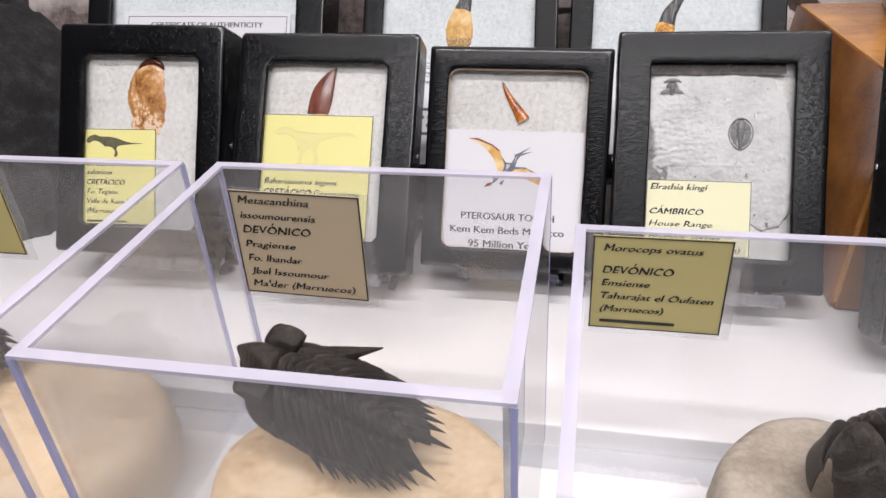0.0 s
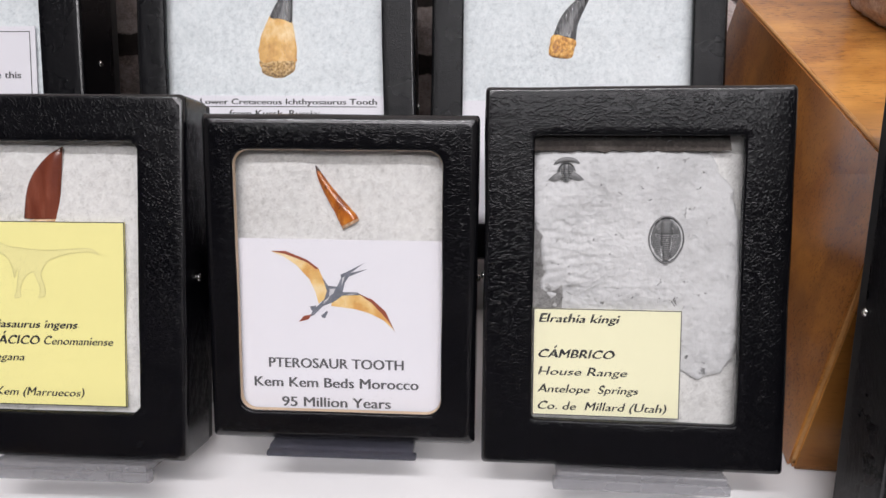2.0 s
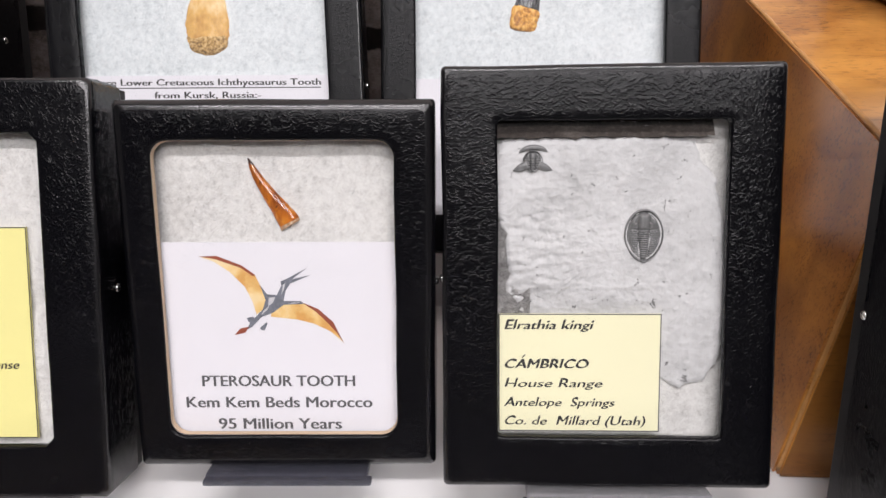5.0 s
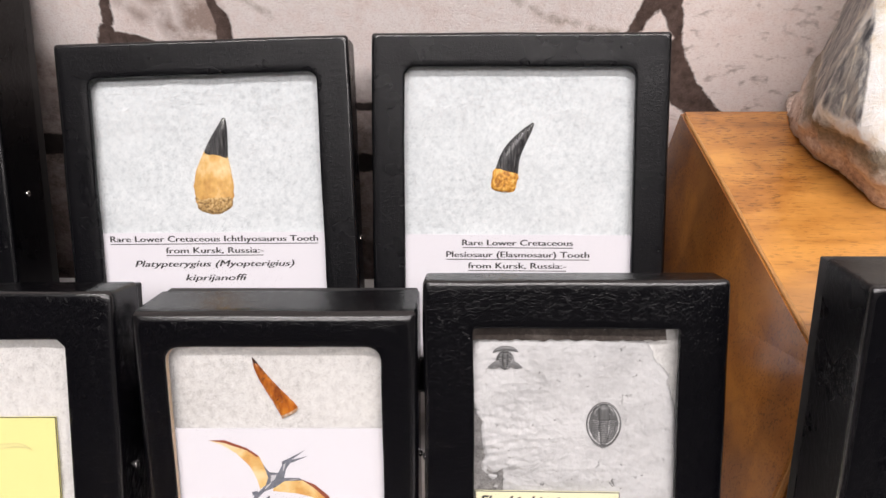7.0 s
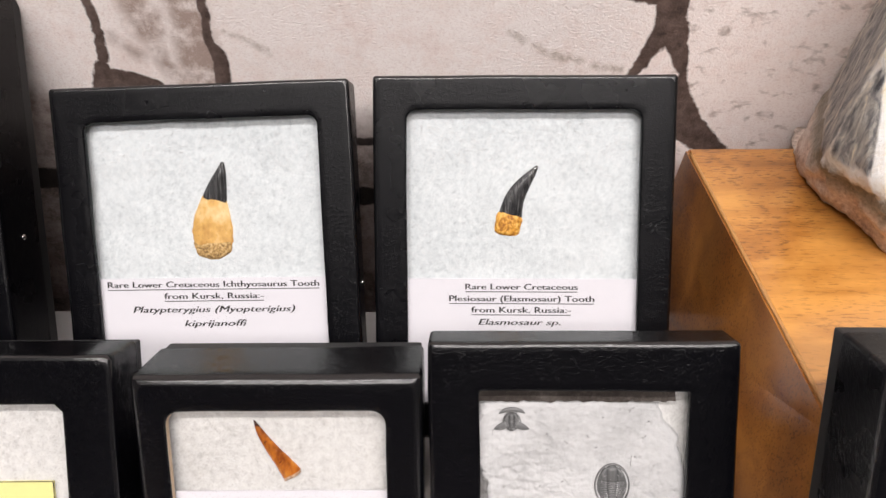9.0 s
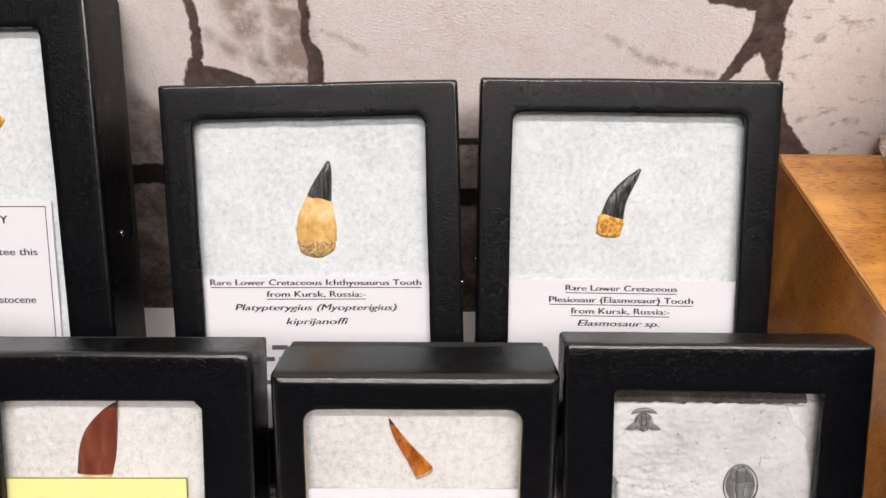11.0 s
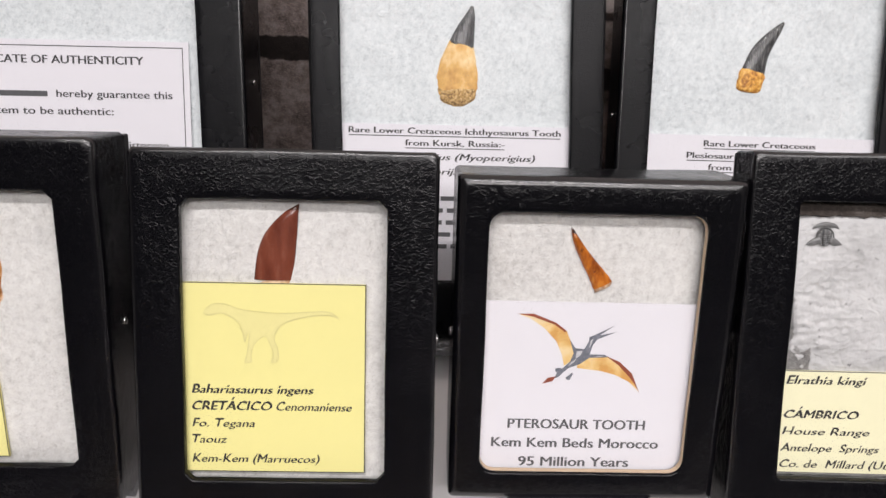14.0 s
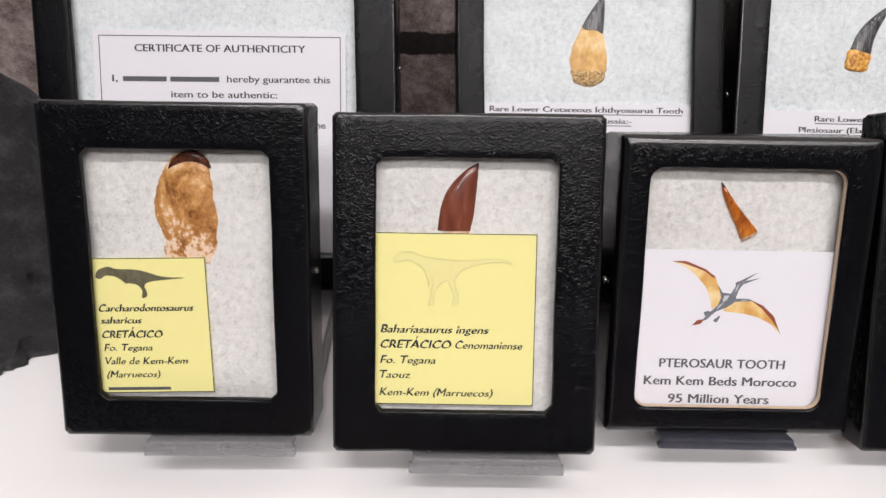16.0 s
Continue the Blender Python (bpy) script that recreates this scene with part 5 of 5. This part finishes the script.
for v in bm.verts:
    d = v.co.normalized()
    total = 0.0
    for n, p in FACETS:
        c = d.dot(n) / n.dot(p - CORE)
        if c > 0:
            total += (c * 0.02) ** 26
    p = CORE + d * (0.02 * total ** (-1 / 26))
    coarse = 1.0 if p.z < 0.107 else 0.3
    p += d * (0.0030 * coarse * noise.fractal(p * 90, 0.8, 2.1, 6))
    if p.z < 0.0842:
        p.z = 0.0842 + (p.z - 0.0842) * 0.02
    v.co = p
tagged(part("quartz_rock", bm, k.mat, None, "", True), "rough white quartz stone with brown crust on the plinth", "rock")
boulder("black_rock", (-0.340, 0.374, 0.045), (0.094, 0.048, 0.098), 7.7, 0.20, 6, BLACK_ROCK, "rough black stone with glinting flecks on the counter", (((0.8, -0.6, 0.1), 0.80), ((0.75, -0.2, 0.65), 0.82)), TOP + 0.0002, 2.6)

# ---------------------------------------------------------------- clear boxes with trilobites in front
PED_TAN = mat_rock("tan_matrix", (0.54, 0.36, 0.20), (0.76, 0.57, 0.36), (0.87, 0.72, 0.53), 40, 0.9, 0.35)
PED_GREY = mat_rock("grey_tan_matrix", (0.30, 0.25, 0.20), (0.46, 0.40, 0.33), (0.58, 0.52, 0.45), 40, 0.9, 0.35)
BROWN_TRILO = mat_rock("dark_brown_fossil", (0.012, 0.010, 0.009), (0.032, 0.026, 0.022), (0.08, 0.068, 0.058), 150, 0.42, 0.5)


def clear_box(x0, x1, y0, y1, h, label):
    b = thing("acrylic_box", pose((x0 + x1) / 2, (y0 + y1) / 2, TOP), label, "display box", "clear acrylic boxes")
    w, d, t = (x1 - x0) / 2, (y1 - y0) / 2, 0.0028
    for ax0, ax1, ay0, ay1 in ((-w, w, d - t, d), (-w, w, -d, -d + t), (-w, -w + t, -d + t, d - t), (w - t, w, -d + t, d - t)):
        p = part("wall_pane", block(ax0, ax1, ay0, ay1, 0.001, h - 0.0003), ACRYLIC, b)
        p.visible_shadow = False
    for ax0, ax1, ay0, ay1 in ((-w, w, d - t, d), (-w, w, -d, -d + t), (-w, -w + t, -d + t, d - t), (w - t, w, -d + t, d - t)):
        part("rim", block(ax0, ax1, ay0, ay1, h - 0.0003, h + 0.0005), ACRYLIC_EDGE, b, "polished edge with pale lavender glow painted in")
    for sx in (-1, 1):
        for sy in (-1, 1):
            part("corner_edge", block(sx * (w - 0.0005) - 0.0006, sx * (w - 0.0005) + 0.0006, sy * (d - 0.0005) - 0.0006, sy * (d - 0.0005) + 0.0006, 0.001, h - 0.0004), ACRYLIC_CORNER, b)
    p = part("base_pane", block(-w + t, w - t, -d + t, d - t, 0.0, 0.0015), ACRYLIC, b)
    p.visible_shadow = False
    return b


clear_box(-0.0985, -0.0010, 0.1490, 0.2385, 0.0990, "open clear acrylic box around a spiny brown trilobite")
clear_box(-0.2070, -0.1090, 0.1490, 0.2380, 0.0990, "open clear acrylic box around a tan stone base")
clear_box(0.0060, 0.1040, 0.1420, 0.2390, 0.0835, "lower clear acrylic box around a dark trilobite")


def pedestal(x, y, rx, ry, h, material, label, seed):
    loops = []
    for s, z in ((0.90, TOP + 0.0015), (0.97, 0.003), (1.0, h * 0.45), (0.99, h * 0.75), (0.95, h * 0.93), (0.86, h), (0.6, h * 1.03), (0.3, h * 1.04), (0.05, h * 1.04)):
        lp = []
        for j in range(64):
            a = 2 * math.pi * j / 64
            k = s * (1 + 0.07 * noise.noise((math.cos(a) * 1.2 + seed, math.sin(a) * 1.2, z * 20)))
            lp.append((x + rx * k * math.cos(a), y + ry * k * math.sin(a), z + 0.0008 * noise.noise((math.cos(a) * s * 4, math.sin(a) * s * 4, seed))))
        loops.append(lp)
    ob = part("stone_base", loft(loops, True, True, True), material, None, "", True)
    return tagged(ob, label, "stone base")


pedestal(-0.0510, 0.194, 0.045, 0.036, 0.020, PED_TAN, "smooth rounded tan stone base under a trilobite", 1.0)
pedestal(-0.1580, 0.194, 0.044, 0.038, 0.026, PED_TAN, "smooth rounded tan stone base in a clear box", 4.0)
pedestal(0.0725, 0.196, 0.028, 0.036, 0.026, PED_GREY, "grey tan stone base under a dark trilobite", 8.0)


def arched_trilobite(m, length, width, height, spines, label, turret=0.18):
    """Head towards -x; a thin humped shell with ribs swept back, its margin open below."""
    t = thing("trilobite_fossil", m, label, "fossil")

    def half_width(u):
        head = math.sqrt(max(0.0, 1 - ((0.26 - u) / 0.27) ** 2)) if u < 0.26 else 1.0
        tail = 1.0 if u < 0.45 else math.sqrt(max(0.0, 1 - ((u - 0.45) / 0.56) ** 2.4))
        return width * max(0.06, head * tail)

    def skin(u, s):
        w = half_width(u)
        ridge = height * (0.50 + 0.50 * math.sin(math.pi * min(1.0, 0.22 + 0.62 * u))) * (1.0 if u < 0.5 else 1 - 0.62 * ((u - 0.5) / 0.5) ** 1.5)
        z = ridge * (1 - 0.62 * abs(s) ** 2.3)
        axial = math.exp(-(s / 0.30) ** 4)
        z += height * (0.13 * axial - 0.07 * math.exp(-((abs(s) - 0.36) / 0.06) ** 2))
        if u > 0.30:
            ph = (u - 0.10 * abs(s)) * 19.0
            saw = abs(2 * (ph - math.floor(ph)) - 1)
            z += height * 0.085 * saw ** 0.7 * (1 - 0.6 * max(0.0, u - 0.8) / 0.2)
        else:
            z += height * 0.15 * math.exp(-((u - 0.14) / 0.10) ** 2 - (s / 0.34) ** 2)
            z -= height * 0.12 * math.exp(-((u - 0.285) / 0.014) ** 2)
            z += height * 0.16 * math.exp(-((u - 0.18) / 0.07) ** 2 - ((abs(s) - 0.56) / 0.17) ** 2)
            z += height * 0.012 * noise.noise((u * 60, s * 14, 1.0))
        return length * (u - 0.5) + 0.09 * length * abs(s) ** 1.5 * min(1.0, u * 2), w * s, z

    n, across = 190, 44
    loops = []
    for i in range(n + 1):
        u = i / n
        top = [skin(u, -1 + 2 * j / across) for j in range(across + 1)]
        under = [(x, y * 0.96, z - 0.0022) for x, y, z in reversed(top)]
        loops.append(top + under)
    body = part("body", loft(loops, True, True, True), BROWN_TRILO, t, "ribbed dark brown shell", True)
    part("stub", block(-length * 0.26, length * 0.05, -width * 0.5, width * 0.5, -0.006, height * 0.42, 0.004), PED_TAN, t, "stub of tan stone")
    for sy in (-1, 1):
        x, y, z = skin(0.20, sy * 0.56)
        rows = []
        for q, r in ((-0.45, 1.3), (0.1, 1.05), (0.5, 0.92), (0.9, 0.84), (1.0, 0.72), (1.02, 0.1)):
            rows.append([(x + 0.0044 * r * math.cos(a) / max(abs(math.cos(a)), abs(math.sin(a))) ** 0.7 + 0.0016 * q, y + 0.0032 * r * math.sin(a) / max(abs(math.cos(a)), abs(math.sin(a))) ** 0.7 + sy * 0.0006 * q, z + height * turret * q) for a in np.linspace(0, 2 * math.pi, 18)[:-1]])
        if turret > 0.05:
            part("eye", loft(rows, True, True, True), BROWN_TRILO, body, "turret eye", True)
        for i in range(spines):
            u = 0.50 + 0.49 * i / max(1, spines - 1)
            x, y, z = skin(u, sy * 0.98)
            out = (0.0036 if sy < 0 else 0.0012) * (1 - 0.75 * i / spines)
            part("spine", cone((x - 0.001, y * 0.97, z - 0.0008), (x + 0.0052 + 0.0012 * (i % 2), y + sy * out, z - 0.0026), 0.0012), BROWN_TRILO, body)
    if spines:
        x, y, z = skin(0.60, 0.0)
        x, y, z = skin(0.42, 0.90)
        part("cheek_spine", cone((x - 0.004, y - 0.001, z - 0.002), (x + 0.0125, y + 0.003, z + 0.0085), 0.0030), BROWN_TRILO, body, "thin backward spine")
        x, y, z = skin(0.34, -0.95)
        part("cheek_spine", cone((x - 0.004, y + 0.001, z - 0.001), (x + 0.014, y - 0.0015, z - 0.003), 0.0020), BROWN_TRILO, body, "thin backward spine")
    return t


def cone(a, b, r):
    a, b = Vector(a), Vector(b)
    q = (b - a).to_track_quat("Z", "Y").to_matrix().to_4x4()
    bm = bmesh.new()
    bmesh.ops.create_cone(bm, segments=8, radius1=r, radius2=r * 0.08, depth=(b - a).length, cap_ends=True, matrix=Matrix.Translation((a + b) / 2) @ q)
    return bm


arched_trilobite(pose(-0.0600, 0.205, 0.0325, 22, 8, -16), 0.052, 0.0145, 0.0225, 12, "spiny dark brown trilobite arched above its stone base", 0.09)
arched_trilobite(pose(0.0850, 0.198, 0.0300, 0, -6, 24), 0.038, 0.0150, 0.025, 0, "smooth black rolled trilobite on a grey stone base", 0.0)

arched_trilobite(pose(-0.1930, 0.210, 0.0340, 4, 0, -14), 0.036, 0.0130, 0.019, 6, "grey brown spiny trilobite on a tan stone base", 0.12)

# labels inside the clear boxes, stuck to the rear panes
m = Matrix.Translation((0, 0.2350, 0))
LY = -0.0002


def small_label(m, x0, x1, z0, z1, material, label, rows):
    c = thing("box_label", m, label, "label card")
    part("sheet", block(x0, x1, 0, 0.0004, z0, z1), material, c)
    sleeve = part("sleeve", block(x0 - 0.0014, x1 + 0.0030, 0.0005, 0.0007, z0 - 0.0024, z1 + 0.0008), ACRYLIC, c, "clear plastic sleeve")
    sleeve.visible_shadow = False
    for s, a, b, z, cap in rows:
        if s:
            lettering(s, b - a, cap, x0 + a, LY, z0 + z, INK, c, 0.22, 0.0001, "script")
        else:
            bar(x0 + a, x0 + b, z0 + z, z0 + z + cap * 0.6, LY, INK, c)
    w = 0.0004
    for a, b, p, q in ((x0, x1, z1 - w, z1), (x0, x1, z0, z0 + w), (x0, x0 + w, z0, z1), (x1 - w, x1, z0, z1)):
        bar(a, b, p, q, LY, INK, c, "printed_border")
    return c


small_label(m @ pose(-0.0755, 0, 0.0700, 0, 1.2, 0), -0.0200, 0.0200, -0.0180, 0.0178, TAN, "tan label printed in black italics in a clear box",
            (("Metacanthina", 0.0025, 0.0245, 0.0318, 0.0027), ("issoumourensis", 0.0025, 0.0260, 0.0268, 0.0025), ("DEV\u00d3NICO", 0.0025, 0.0240, 0.0218, 0.0027), ("Pragiense", 0.0025, 0.0185, 0.0168, 0.0025), ("Fo. Ihandar", 0.0025, 0.0200, 0.0118, 0.0025), ("Jbel Issoumour", 0.0025, 0.0280, 0.0070, 0.0025), ("Ma'der (Marruecos)", 0.0025, 0.0360, 0.0024, 0.0025)))
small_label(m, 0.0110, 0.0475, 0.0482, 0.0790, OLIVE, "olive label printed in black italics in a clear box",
            (("Morocops ovatus", 0.0030, 0.0290, 0.0262, 0.0024), ("DEV\u00d3NICO", 0.0030, 0.0220, 0.0190, 0.0025), ("Emsiense", 0.0030, 0.0160, 0.0148, 0.0023), ("Taharajat el Oufaten", 0.0030, 0.0335, 0.0104, 0.0023), ("(Marruecos)", 0.0030, 0.0205, 0.0060, 0.0023), ("", 0.0030, 0.0240, 0.0020, 0.0018)))
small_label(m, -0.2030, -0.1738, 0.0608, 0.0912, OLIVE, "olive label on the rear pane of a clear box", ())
